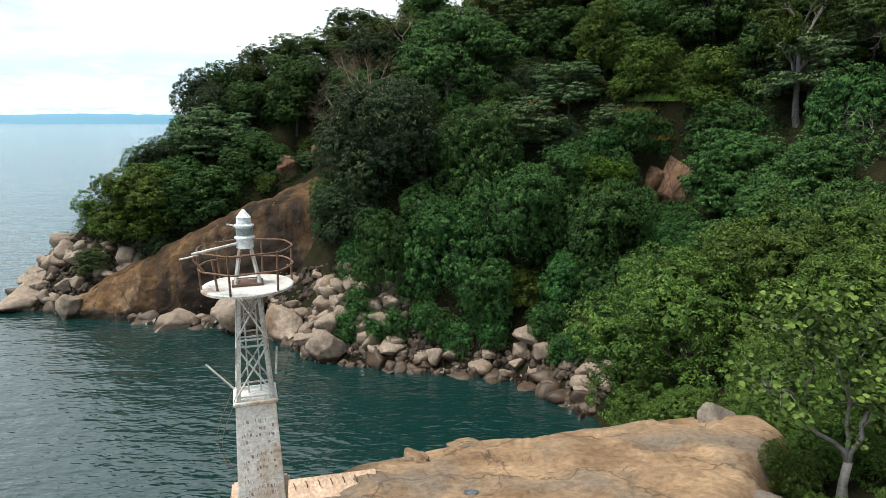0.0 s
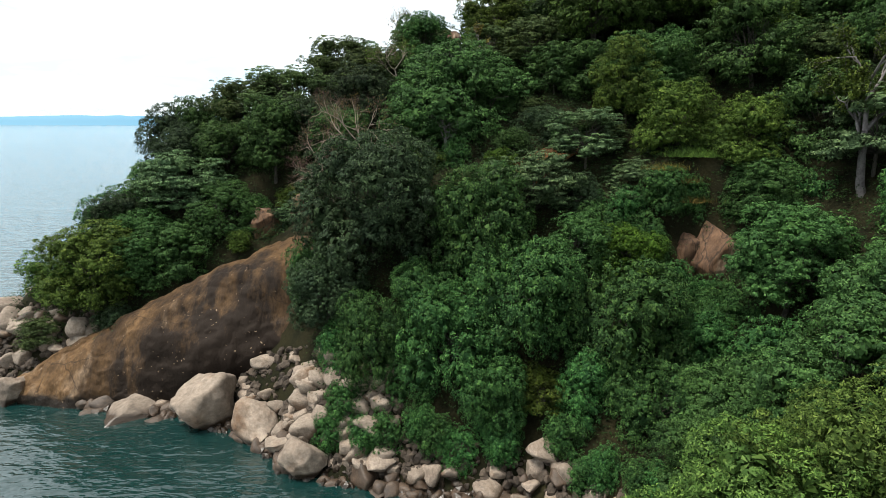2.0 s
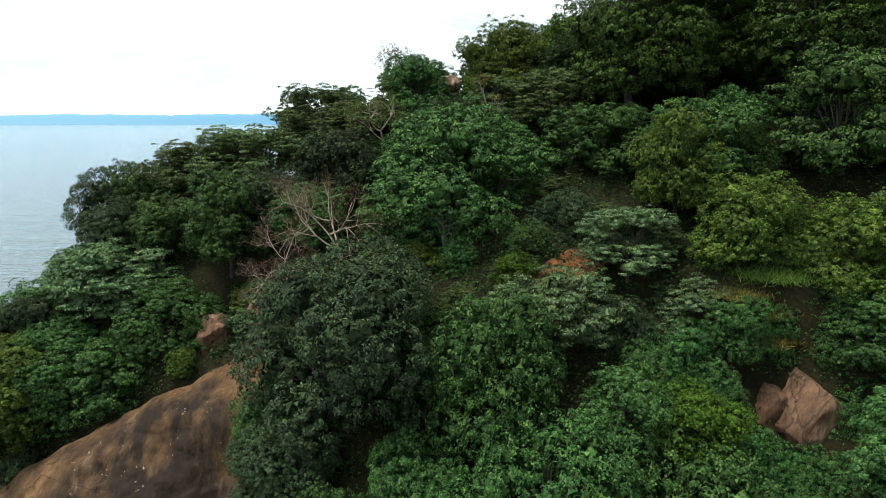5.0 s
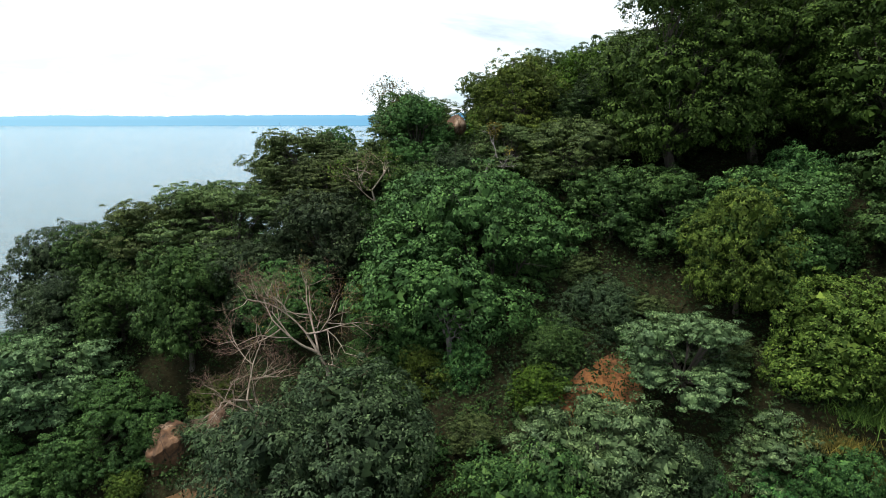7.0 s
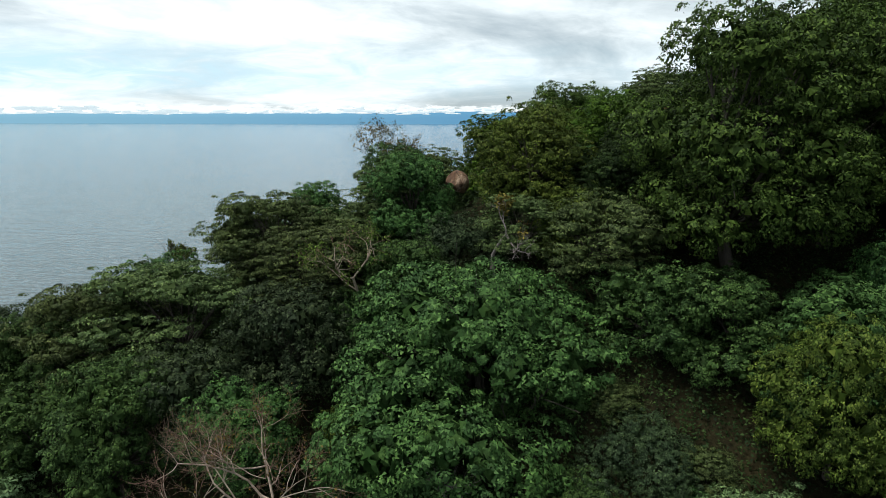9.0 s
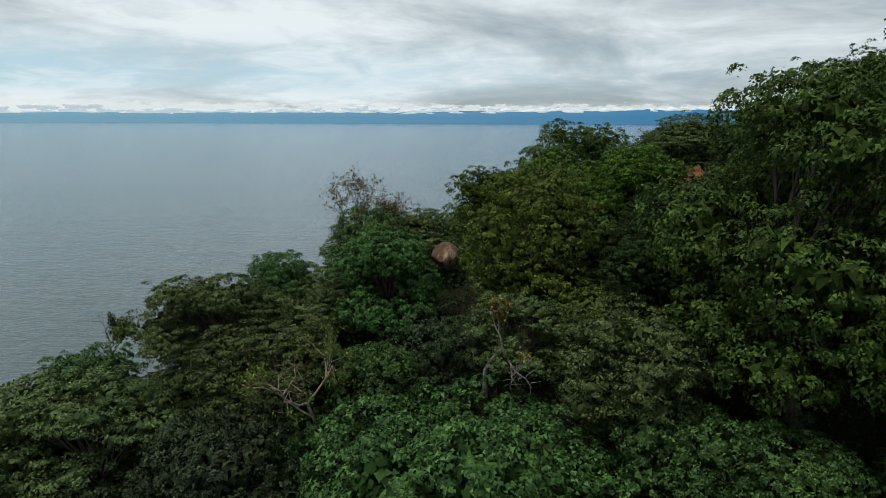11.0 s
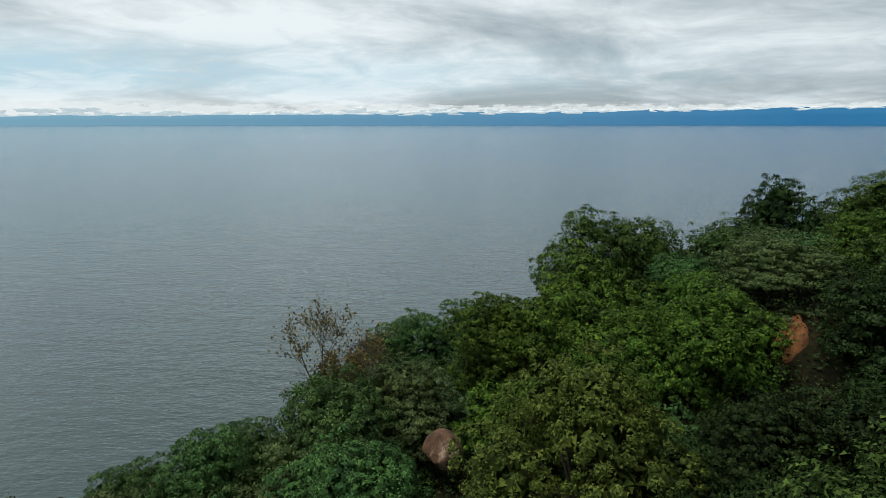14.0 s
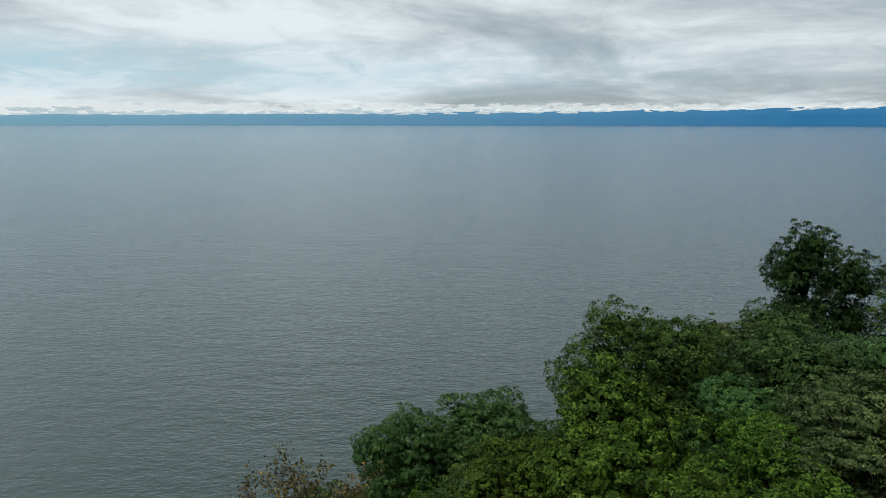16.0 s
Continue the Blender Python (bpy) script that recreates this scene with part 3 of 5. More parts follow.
def cloud_material():
    m = bpy.data.materials.new("glowing_far_cloud")
    nd, lk = nodes_of(m)
    out, e, d, add = (nd.new(k) for k in ("ShaderNodeOutputMaterial", "ShaderNodeEmission", "ShaderNodeBsdfDiffuse", "ShaderNodeAddShader"))
    e.inputs[0].default_value, e.inputs[1].default_value = (0.42, 0.50, 0.54, 1), 1.0       # glow painted in for daylight scattered inside the cloud
    d.inputs[0].default_value = (0.30, 0.30, 0.29, 1)
    lk.new(e.outputs[0], add.inputs[0])
    lk.new(d.outputs[0], add.inputs[1])
    lk.new(add.outputs[0], out.inputs[0])
    return m


M_CLOUD = cloud_material()
land(), lake(), far_range(), cloud_wisps()


# ---- plants ----
def leaves(rng, centres, out, length, width, droop=0.25, jitter=0.8):
    """Folded diamond leaves at the centres, facing roughly along out."""
    n = len(centres)
    nor = out + rng.normal(0, jitter, (n, 3)) * 0.6 + np.array([0, 0, 0.55])
    nor /= np.linalg.norm(nor, axis=1)[:, None] + 1e-9
    d = rng.normal(0, 1, (n, 3)) + out * 0.7 - np.array([0, 0, droop])
    d -= nor * (d * nor).sum(1)[:, None]
    d /= np.linalg.norm(d, axis=1)[:, None] + 1e-9
    s = np.cross(nor, d)
    k = rng.uniform(0.65, 1.3, (n, 1))
    L, W = length * k / 2, width * k / 2
    tip = centres + d * L - np.array([0, 0, 1]) * L * droop
    return np.stack([centres - d * L, centres + s * W + nor * W * 0.35 - d * L * 0.1, tip, centres - s * W + nor * W * 0.35 - d * L * 0.1], 1)


def leaf_tris(rng, centres, out, length, width, droop=0.25, jitter=0.35):
    """Pointed leaves, one triangle each, laid like shingles over the outward direction, each facing outward."""
    n = len(centres)
    nor = out + rng.normal(0, jitter, (n, 3)) + np.array([0, 0, 0.35])
    nor /= np.linalg.norm(nor, axis=1)[:, None] + 1e-9
    d = rng.normal(0, 0.75, (n, 3)) + out * 0.4 - np.array([0, 0, droop])
    d -= nor * (d * nor).sum(1)[:, None]
    d /= np.linalg.norm(d, axis=1)[:, None] + 1e-9
    s = np.cross(nor, d)
    k = rng.uniform(0.65, 1.35, (n, 1))
    L, W = length * k / 2, width * k / 2
    return np.stack([centres - d * L + s * W, centres - d * L * 0.7 - s * W, centres + d * L - np.array([0, 0, 1]) * L * droop * 0.5], 1)


def crown_lobes(rng, R, H, zc, count, lobe, flat):
    c = rng.normal(0, 1, (count, 3))
    c /= np.linalg.norm(c, axis=1)[:, None]
    c[:, 2] = np.where(c[:, 2] < -0.75, -c[:, 2], c[:, 2])
    c *= rng.uniform(0.50, 0.84, (count, 1)) * np.array([R, R, H / 2])
    c[:, 2] += zc
    a = rng.uniform(0, 2 * math.pi) + np.arange(9) * math.pi / 4.5 + rng.normal(0, 0.25, 9)      # a skirt of low boughs
    low = np.stack([np.cos(a) * R * 0.62, np.sin(a) * R * 0.62, zc - H * rng.uniform(0.22, 0.42, 9)], 1)
    c = np.concatenate([c, low])
    r = R * lobe * rng.uniform(0.75, 1.25, count + 9)
    return c, np.stack([r, r, r * flat], 1)


def spaced(rng, p, gap):
    """Picks points of p that keep a distance from one another."""
    kept = np.empty((len(p), 3))
    picked = []
    for i, q in enumerate(p):
        n = len(picked)
        if n and (((kept[:n] - q) ** 2).sum(1) < gap * gap).any():
            continue
        kept[n] = q
        picked.append(i)
    return np.array(picked)


def crown_leaves(rng, c, r, puffs, per, puff_r, length, width, droop, flat_puff, under=0.25):
    """Leaves in rounded sprays over the lobes of a crown, each spray fullest on top, and the smooth normals of the sprays."""
    area = r[:, 0] * (r[:, 0] + 2 * r[:, 2])
    which = rng.choice(len(c), puffs * 5, p=area / area.sum())
    d = rng.normal(0, 1, (len(which), 3))
    d /= np.linalg.norm(d, axis=1)[:, None]
    p = c[which] + d * r[which]
    clear = np.ones(len(p), bool)
    for k in range(len(c)):
        q = ((p - c[k]) / r[k]) ** 2
        clear &= (q.sum(1) > 0.80) | (which == k)
    clear &= (d[:, 2] > -0.3) | (rng.random(len(p)) < under)
    p, d = p[clear], d[clear]
    pick = spaced(rng, p * np.array([1, 1, 1 / max(flat_puff, 0.5)]), puff_r * 0.95)[:puffs]
    p, d = p[pick], d[pick]
    n = len(p)
    # boughs: neighbouring sprays swell out together, and a few shoots stand clear of the rest
    bough = p[spaced(rng, p, puff_r * 2.6)]
    swell = rng.uniform(-0.5, 1.0, len(bough)) * puff_r * 1.1
    gap = np.linalg.norm(p[:, None] - bough[None], axis=2)
    near = gap.argmin(1)
    lift = swell[near] * np.clip(1 - (gap[np.arange(n), near] / (puff_r * 2.4)) ** 2, 0, 1) + (rng.random(n) < 0.07) * puff_r * rng.uniform(0.4, 1.1, n)
    p = p + (d * 0.7 + np.array([0, 0, 0.5])) * lift[:, None]
    size = puff_r * rng.uniform(0.45, 1.2, (n, 1, 1))
    o = rng.normal(0, 1, (n, per, 3)) + d[:, None, :] * 0.8 + np.array([0, 0, 0.75])
    o /= np.linalg.norm(o, axis=2)[..., None]
    o *= rng.uniform(0.68, 1.12, (n, per, 1))
    pos = (p[:, None, :] + o * size * np.array([1, 1, flat_puff])).reshape(-1, 3)
    outv = (o * 0.9 + d[:, None, :] * 0.2).reshape(-1, 3)
    skin = leaf_tris(rng, pos, outv, length, width, droop, 0.5)
    flat = np.cross(skin[:, 1] - skin[:, 0], skin[:, 2] - skin[:, 0])
    flat /= np.linalg.norm(flat, axis=1)[:, None] + 1e-12
    flip = (flat * outv).sum(1) < 0
    skin[flip] = skin[flip][:, ::-1]
    flat[flip] *= -1
    nor = outv * np.array([1, 1, 1 / max(flat_puff, 0.45)]) * 0.7 + flat * 0.8
    # older, larger sprays inside close the crown
    w2 = rng.choice(len(c), 140 * len(c), p=area / area.sum())
    e = rng.normal(0, 1, (len(w2), 3))
    e /= np.linalg.norm(e, axis=1)[:, None]
    inner = leaf_tris(rng, c[w2] + e * r[w2] * rng.uniform(0.25, 0.68, (len(w2), 1)), e, length * 3.0, width * 3.4, droop, 0.4)
    return np.concatenate([skin, inner]), np.concatenate([nor, e])


def limb_points(rng, a, b, bend, n=5):
    a, b = Vector(a), Vector(b)
    off = Vector(rng.normal(0, bend, 3)) * (b - a).length
    return [a.lerp(b, k / (n - 1)) + off * math.sin(math.pi * k / (n - 1)) * (0.6 + 0.4 * math.sin(3 * k)) for k in range(n)]


def limbs_mesh(rng, name, height, tips, radius, split, material, twigs=2, sides=6, lean=0.06):
    v, f = [], []
    fork = Vector((rng.normal(0, lean) * height, rng.normal(0, lean) * height, height * split))
    tube(v, f, [(0, 0, -7.0), (0, 0, 0), *limb_points(rng, (0, 0, 0.15), fork, 0.05, 4)], [radius * 1.5, radius * 1.35, radius * 1.15, radius, radius * 0.95, radius * 0.85], 8)
    for tip in tips:
        tip = Vector(tip)
        pts = limb_points(rng, fork, fork.lerp(tip, 0.92), 0.08)
        rr = radius * rng.uniform(0.38, 0.6)
        tube(v, f, pts, [rr, rr * 0.8, rr * 0.6, rr * 0.42, rr * 0.22], sides)
        for _ in range(twigs):
            a = pts[int(rng.integers(2, 4))]
            b = tip + Vector(rng.normal(0, 0.14, 3)) * (tip - fork).length
            tube(v, f, limb_points(rng, a, b, 0.1, 4), [rr * 0.35, rr * 0.25, rr * 0.16, rr * 0.06], 4, False)
    return mesh_of(name, v, f, material, True)


# crown radius, height, crown height, lobes, lobe size, lobe flatness, puffs, leaves a puff, puff radius, leaf length, width, droop, puff flatness, trunk radius, fork
SPECIES = {
    "dark":    (4.6, 9.0, 8.4, 22, 0.32, 0.85, 1050, 64, 0.44, 0.128, 0.090, 0.45, 0.80, 0.22, 0.35),
    "broad":   (5.0, 8.5, 7.8, 26, 0.28, 0.80, 950, 58, 0.50, 0.165, 0.125, 0.40, 0.62, 0.24, 0.35),
    "tall":    (5.0, 12.0, 12.0, 34, 0.29, 0.72, 1450, 60, 0.50, 0.138, 0.098, 0.45, 0.70, 0.30, 0.30),
    "green":   (4.0, 7.0, 6.4, 20, 0.30, 0.75, 850, 58, 0.42, 0.132, 0.094, 0.35, 0.60, 0.17, 0.40),
    "pale":    (3.8, 6.5, 5.0, 24, 0.25, 0.42, 320, 70, 0.52, 0.150, 0.092, 0.05, 0.26, 0.14, 0.45),
    "feather": (4.2, 6.5, 5.2, 24, 0.29, 0.36, 600, 66, 0.48, 0.130, 0.074, 0.08, 0.28, 0.14, 0.45),
    "olive":   (3.8, 6.6, 6.0, 20, 0.30, 0.72, 780, 56, 0.40, 0.125, 0.082, 0.35, 0.70, 0.16, 0.40),
    "near":    (4.4, 8.0, 7.8, 24, 0.32, 0.85, 1050, 72, 0.45, 0.150, 0.068, -0.15, 0.80, 0.17, 0.35),
    "yellow":  (4.2, 6.6, 6.4, 20, 0.31, 0.80, 800, 58, 0.44, 0.136, 0.095, 0.35, 0.65, 0.16, 0.35),
    "vine":    (4.0, 6.0, 6.4, 30, 0.27, 1.10, 950, 52, 0.38, 0.118, 0.098, 0.95, 1.10, 0.15, 0.40),
    "great":   (8.4, 13.0, 12.6, 52, 0.22, 0.78, 2300, 62, 0.62, 0.178, 0.138, 0.40, 0.58, 0.34, 0.30),
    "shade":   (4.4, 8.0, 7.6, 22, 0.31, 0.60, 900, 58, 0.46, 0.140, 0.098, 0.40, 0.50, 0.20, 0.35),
    "brown":   (4.0, 7.0, 5.8, 14, 0.34, 0.70, 480, 42, 0.48, 0.150, 0.095, 0.50, 0.80, 0.16, 0.35),
}
LABELS = {
    "dark": ("dense tree with small grey-green leaves and a shaggy rounded crown", "tree"),
    "broad": ("tall broad-leaved tree with a full bright green lobed crown", "tree"),
    "great": ("large spreading broad-leaved tree with a full fresh green lobed crown", "tree"),
    "tall": ("towering deep green tree with a heavy billowing crown", "tree"),
    "shade": ("dense tree with layered dark green foliage, shade put into its colour", "tree"),
    "green": ("mid-green leafy tree crowded among others on the hillside", "tree"),
    "pale": ("flat-topped tree with layered pale sage-green foliage", "tree"),
    "feather": ("low spreading tree with feathery olive-green foliage", "tree"),
    "olive": ("small bushy tree with yellowish olive leaves", "tree"),
    "near": ("dense bushy tree with fresh green narrow leaves in tufts", "tree"),
    "yellow": ("lush bright yellow-green bushy tree", "tree"),
    "vine": ("thicket buried under hanging curtains of green vines", "vine thicket"),
    "brown": ("thinning tree with browning leaves and bare twigs showing", "tree"),
}
STOCK = {}


def stock(kind, variant, light=False):
    """The meshes of one grown plant, made once."""
    key = (kind, variant, light)
    if key not in STOCK:
        R, Ht, Hc, lobes, lobe, flat, puffs, per, pr, L, W, droop, fp, tr, split = SPECIES[kind]
        rng = np.random.default_rng(100 + 17 * variant + 1000 * list(SPECIES).index(kind))
        if light:
            puffs, per, L, W, pr = int(puffs * 0.72), int(per * 0.66), L * 1.2, W * 1.2, pr * 1.16
        c, r = crown_lobes(rng, R, Hc * 0.92, Ht - Hc / 2, lobes, lobe, flat)
        c[:, 2] += Ht - (c[:, 2] + r[:, 2]).max()
        q, nor = crown_leaves(rng, c, r, puffs, per, pr, L, W, droop, fp)
        crown = tris_mesh("crown", q, LEAF[kind], nor)
        trunk = limbs_mesh(rng, "trunk", Ht, [tuple(t) for t in c], tr, split * (Ht - Hc * 0.5) / Ht + 0.1, M_BARK, 1 if light else 2, 5)
        STOCK[key] = (trunk, crown)
    return STOCK[key]


def tree(kind, x, y, top, r, variant=0, light=False, group="", label="", sink=0.0, turn=None):
    """A plant with its foot on the ground at x, y, its top at that height and that crown radius."""
    R, Ht = SPECIES[kind][:2]
    z = at_ground(x, y) - sink
    rng = random.Random(round(x * 31 + y * 17, 2))
    turn = rng.uniform(0, 360) if turn is None else turn
    trunk, crown = stock(kind, variant, light)
    base = new(kind + "_tree" if kind != "vine" else "vine_thicket")
    s = r / R
    sz = min(max((top - z) / Ht, 1.02 * s), 1.35 * s)
    base.matrix_basis = pose(x, y, top - sz * Ht, rng.uniform(-4, 4), rng.uniform(-4, 4), turn) @ Matrix.Diagonal((r / R, r / R, sz, 1))
    part("trunk", trunk, base)
    part("crown", crown, base)
    TAKEN.append((x, y, r))
    return tagged(base, label or LABELS[kind][0], LABELS[kind][1], group or "trees of the wooded hillside")


TAKEN = []
PLANTED = 0


def plant(rows):
    global PLANTED
    for row in rows:
        tree(*row, variant=PLANTED % 2, light=row[1] > 26 or row[2] > 112)
        PLANTED += 1


# the front of the hill above the bay: kind, x, y, top, crown radius
plant((("dark", -6.2, 57.2, 22.9, 6.0), ("vine", 2.6, 55.5, 20.6, 4.4), ("great", 0.9, 73.6, 31.8, 9.3), ("pale", 6.8, 58.8, 21.4, 4.2), ("pale", 11.9, 61.3, 25.0, 3.3),
       ("pale", 15.3, 58.6, 20.8, 2.6), ("olive", 19.4, 60.5, 27.2, 3.9), ("green", 19.1, 67.5, 32.2, 4.9), ("vine", 5.7, 50.2, 15.8, 4.6), ("vine", -5.8, 50.0, 11.8, 2.9)))
plant((("vine", 12.6, 49.0, 14.6, 4.8), ("vine", 0.5, 49.6, 12.5, 4.2), ("vine", 17.0, 50.5, 11.6, 3.8), ("green", 23.0, 48.0, 18.6, 4.2), ("vine", -1.5, 52.0, 14.0, 3.2),
       ("vine", 9.5, 46.2, 9.0, 2.8), ("vine", 3.4, 46.8, 8.6, 2.7), ("vine", -2.4, 49.2, 7.6, 2.2), ("vine", 13.2, 43.6, 9.2, 3.0), ("green", 16.5, 40.5, 10.5, 3.4)))
plant((("green", -3.6, 63.6, 20.4, 2.1), ("dark", 3.6, 65.4, 21.6, 2.1), ("vine", -2.2, 67.4, 22.2, 2.0), ("green", 5.6, 67.6, 23.6, 2.2), ("vine", 1.6, 62.4, 19.8, 1.9), ("green", -5.2, 66.6, 21.4, 2.2), ("dark", 8.6, 67.2, 25.4, 2.6), ("green", -1.6, 60.8, 18.6, 2.0)))
# the shoulder above the granite dome
plant((("dark", -31.6, 81.0, 26.2, 4.4), ("green", -18.2, 71.5, 26.6, 3.7), ("feather", -18.0, 78.5, 30.0, 5.4), ("pale", -27.6, 70.5, 20.9, 4.8), ("yellow", -34.0, 63.5, 15.0, 4.6),
       ("green", -26.5, 65.2, 14.6, 4.2), ("feather", -12.8, 84.0, 34.0, 4.2), ("feather", -2.2, 92.6, 36.8, 3.8), ("green", -23.0, 68.0, 18.2, 3.6), ("yellow", -37.6, 65.5, 12.6, 3.8)))
plant((("feather", -9.1, 81.0, 32.3, 4.4), ("green", -27.0, 79.0, 27.2, 4.2), ("feather", -22.6, 79.0, 28.8, 4.4), ("feather", -15.6, 87.5, 31.4, 3.8), ("green", -11.4, 90.0, 34.2, 3.2),
       ("dark", -29.5, 75.0, 24.0, 4.0), ("green", -31.5, 72.0, 20.0, 4.0), ("green", -20.8, 84.2, 29.6, 3.4), ("green", -30.0, 65.5, 15.5, 3.8)))
# the ridge
plant((("olive", 5.6, 84.2, 40.4, 4.2), ("green", -3.5, 90.0, 37.4, 3.8), ("feather", 17.4, 93.2, 43.5, 3.6), ("green", -3.0, 85.0, 36.8, 3.3), ("olive", 8.0, 79.8, 35.2, 3.0), ("broad", 4.6, 95.6, 39.9, 4.0), ("broad", 10.6, 93.4, 40.0, 3.9), ("green", 14.3, 71.0, 31.9, 3.4), ("olive", 16.3, 65.5, 31.5, 3.2),
       ("olive", 8.7, 83.0, 34.5, 3.2), ("tall", 11.8, 104.0, 43.1, 5.0), ("broad", 8.6, 97.5, 40.8, 6.2), ("feather", -4.6, 87.6, 36.0, 3.6), ("green", -11.2, 94.0, 32.4, 2.9)))
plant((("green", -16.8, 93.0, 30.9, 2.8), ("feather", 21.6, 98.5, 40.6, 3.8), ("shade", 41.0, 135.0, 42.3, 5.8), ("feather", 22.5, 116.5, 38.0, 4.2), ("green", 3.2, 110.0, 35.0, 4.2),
       ("feather", 26.2, 106.0, 40.3, 4.4), ("green", -1.6, 109.0, 34.4, 3.6), ("green", -6.4, 104.0, 32.0, 3.2), ("tall", 14.4, 104.0, 40.8, 3.0), ("green", 27.5, 117.5, 39.2, 4.2)))
# tall trees on the upper slope
plant((("tall", 15.9, 74.6, 45.4, 6.0), ("tall", 22.4, 77.4, 45.4, 5.4), ("tall", 28.5, 72.0, 44.5, 5.4), ("green", 27.0, 64.0, 35.0, 4.8), ("tall", 33.0, 78.0, 48.0, 5.2),
       ("tall", 29.5, 85.0, 50.0, 5.4), ("green", 36.0, 66.0, 38.0, 5.0), ("green", 30.0, 57.0, 28.0, 4.4), ("green", 24.6, 55.2, 21.2, 3.0), ("vine", 27.4, 54.0, 20.6, 2.8), ("green", 22.4, 62.4, 24.6, 2.6), ("olive", 24.5, 58.5, 26.0, 3.6), ("tall", 24.5, 89.5, 47.0, 4.6)))
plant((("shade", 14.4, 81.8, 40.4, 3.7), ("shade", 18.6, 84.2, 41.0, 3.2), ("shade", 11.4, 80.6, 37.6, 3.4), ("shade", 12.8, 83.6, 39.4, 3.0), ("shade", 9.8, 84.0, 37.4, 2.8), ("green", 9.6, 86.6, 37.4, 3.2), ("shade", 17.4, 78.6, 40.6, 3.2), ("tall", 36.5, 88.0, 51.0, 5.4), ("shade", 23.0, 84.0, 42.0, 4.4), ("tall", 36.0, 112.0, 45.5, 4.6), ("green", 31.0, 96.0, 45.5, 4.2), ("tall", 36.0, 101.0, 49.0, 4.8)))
# beside the foreground rock
plant((("near", 11.6, 26.6, 13.0, 4.4), ("near", 15.8, 28.4, 14.8, 4.4), ("green", 20.0, 36.0, 15.6, 4.4), ("near", 17.0, 22.5, 14.0, 3.4), ("near", 13.6, 17.2, 11.7, 1.9),
       ("near", 13.0, 20.3, 11.9, 2.2), ("green", 22.0, 29.5, 16.0, 3.8), ("green", 25.0, 38.5, 18.5, 4.4), ("near", 20.5, 26.0, 15.6, 3.6), ("near", 11.7, 15.9, 11.0, 1.15), ("near", 10.3, 15.2, 10.2, 0.95), ("near", 10.4, 13.4, 9.7, 0.9), ("near", 9.6, 12.0, 9.0, 0.9), ("near", 13.4, 31.6, 10.0, 2.6), ("green", 14.0, 37.0, 9.0, 3.0), ("near", 12.8, 14.5, 10.8, 1.2), ("near", 11.4, 18.2, 10.6, 1.2), ("near", 12.2, 12.9, 10.2, 1.0), ("near", 13.9, 13.0, 10.9, 1.3), ("near", 14.6, 15.4, 11.6, 1.5), ("near", 9.6, 24.2, 7.8, 2.3), ("near", 10.0, 21.2, 8.9, 1.7), ("near", 10.7, 19.0, 9.7, 1.25)))
# creepers round the red outcrop
plant((("vine", 20.4, 54.3, 12.3, 2.0), ("vine", 21.9, 53.9, 12.4, 2.0), ("vine", 19.5, 52.7, 11.4, 2.2), ("vine", 23.4, 55.0, 13.2, 1.8), ("vine", 17.2, 53.6, 13.4, 2.4), ("vine", 17.4, 57.0, 20.6, 2.2), ("vine", 24.3, 54.6, 16.2, 2.5), ("green", 24.6, 57.8, 22.5, 2.8), ("vine", 19.2, 51.4, 11.0, 2.3), ("vine", 22.6, 51.6, 12.0, 2.4), ("olive", 22.2, 59.6, 23.6, 2.4), ("vine", 19.6, 57.9, 20.2, 1.9), ("vine", 22.3, 58.0, 20.4, 2.0), ("vine", 25.4, 56.4, 18.6, 2.2), ("vine", 15.6, 55.5, 17.0, 2.2), ("vine", 14.0, 57.6, 19.0, 2.4), ("vine", 11.6, 56.0, 17.6, 2.6), ("vine", 22.9, 57.0, 18.6, 1.8), ("vine", 20.4, 57.4, 18.8, 1.6),
       ("dark", -9.4, 53.6, 13.6, 3.0), ("vine", -7.6, 51.6, 9.6, 2.3), ("vine", -11.0, 57.5, 14.6, 2.6)))


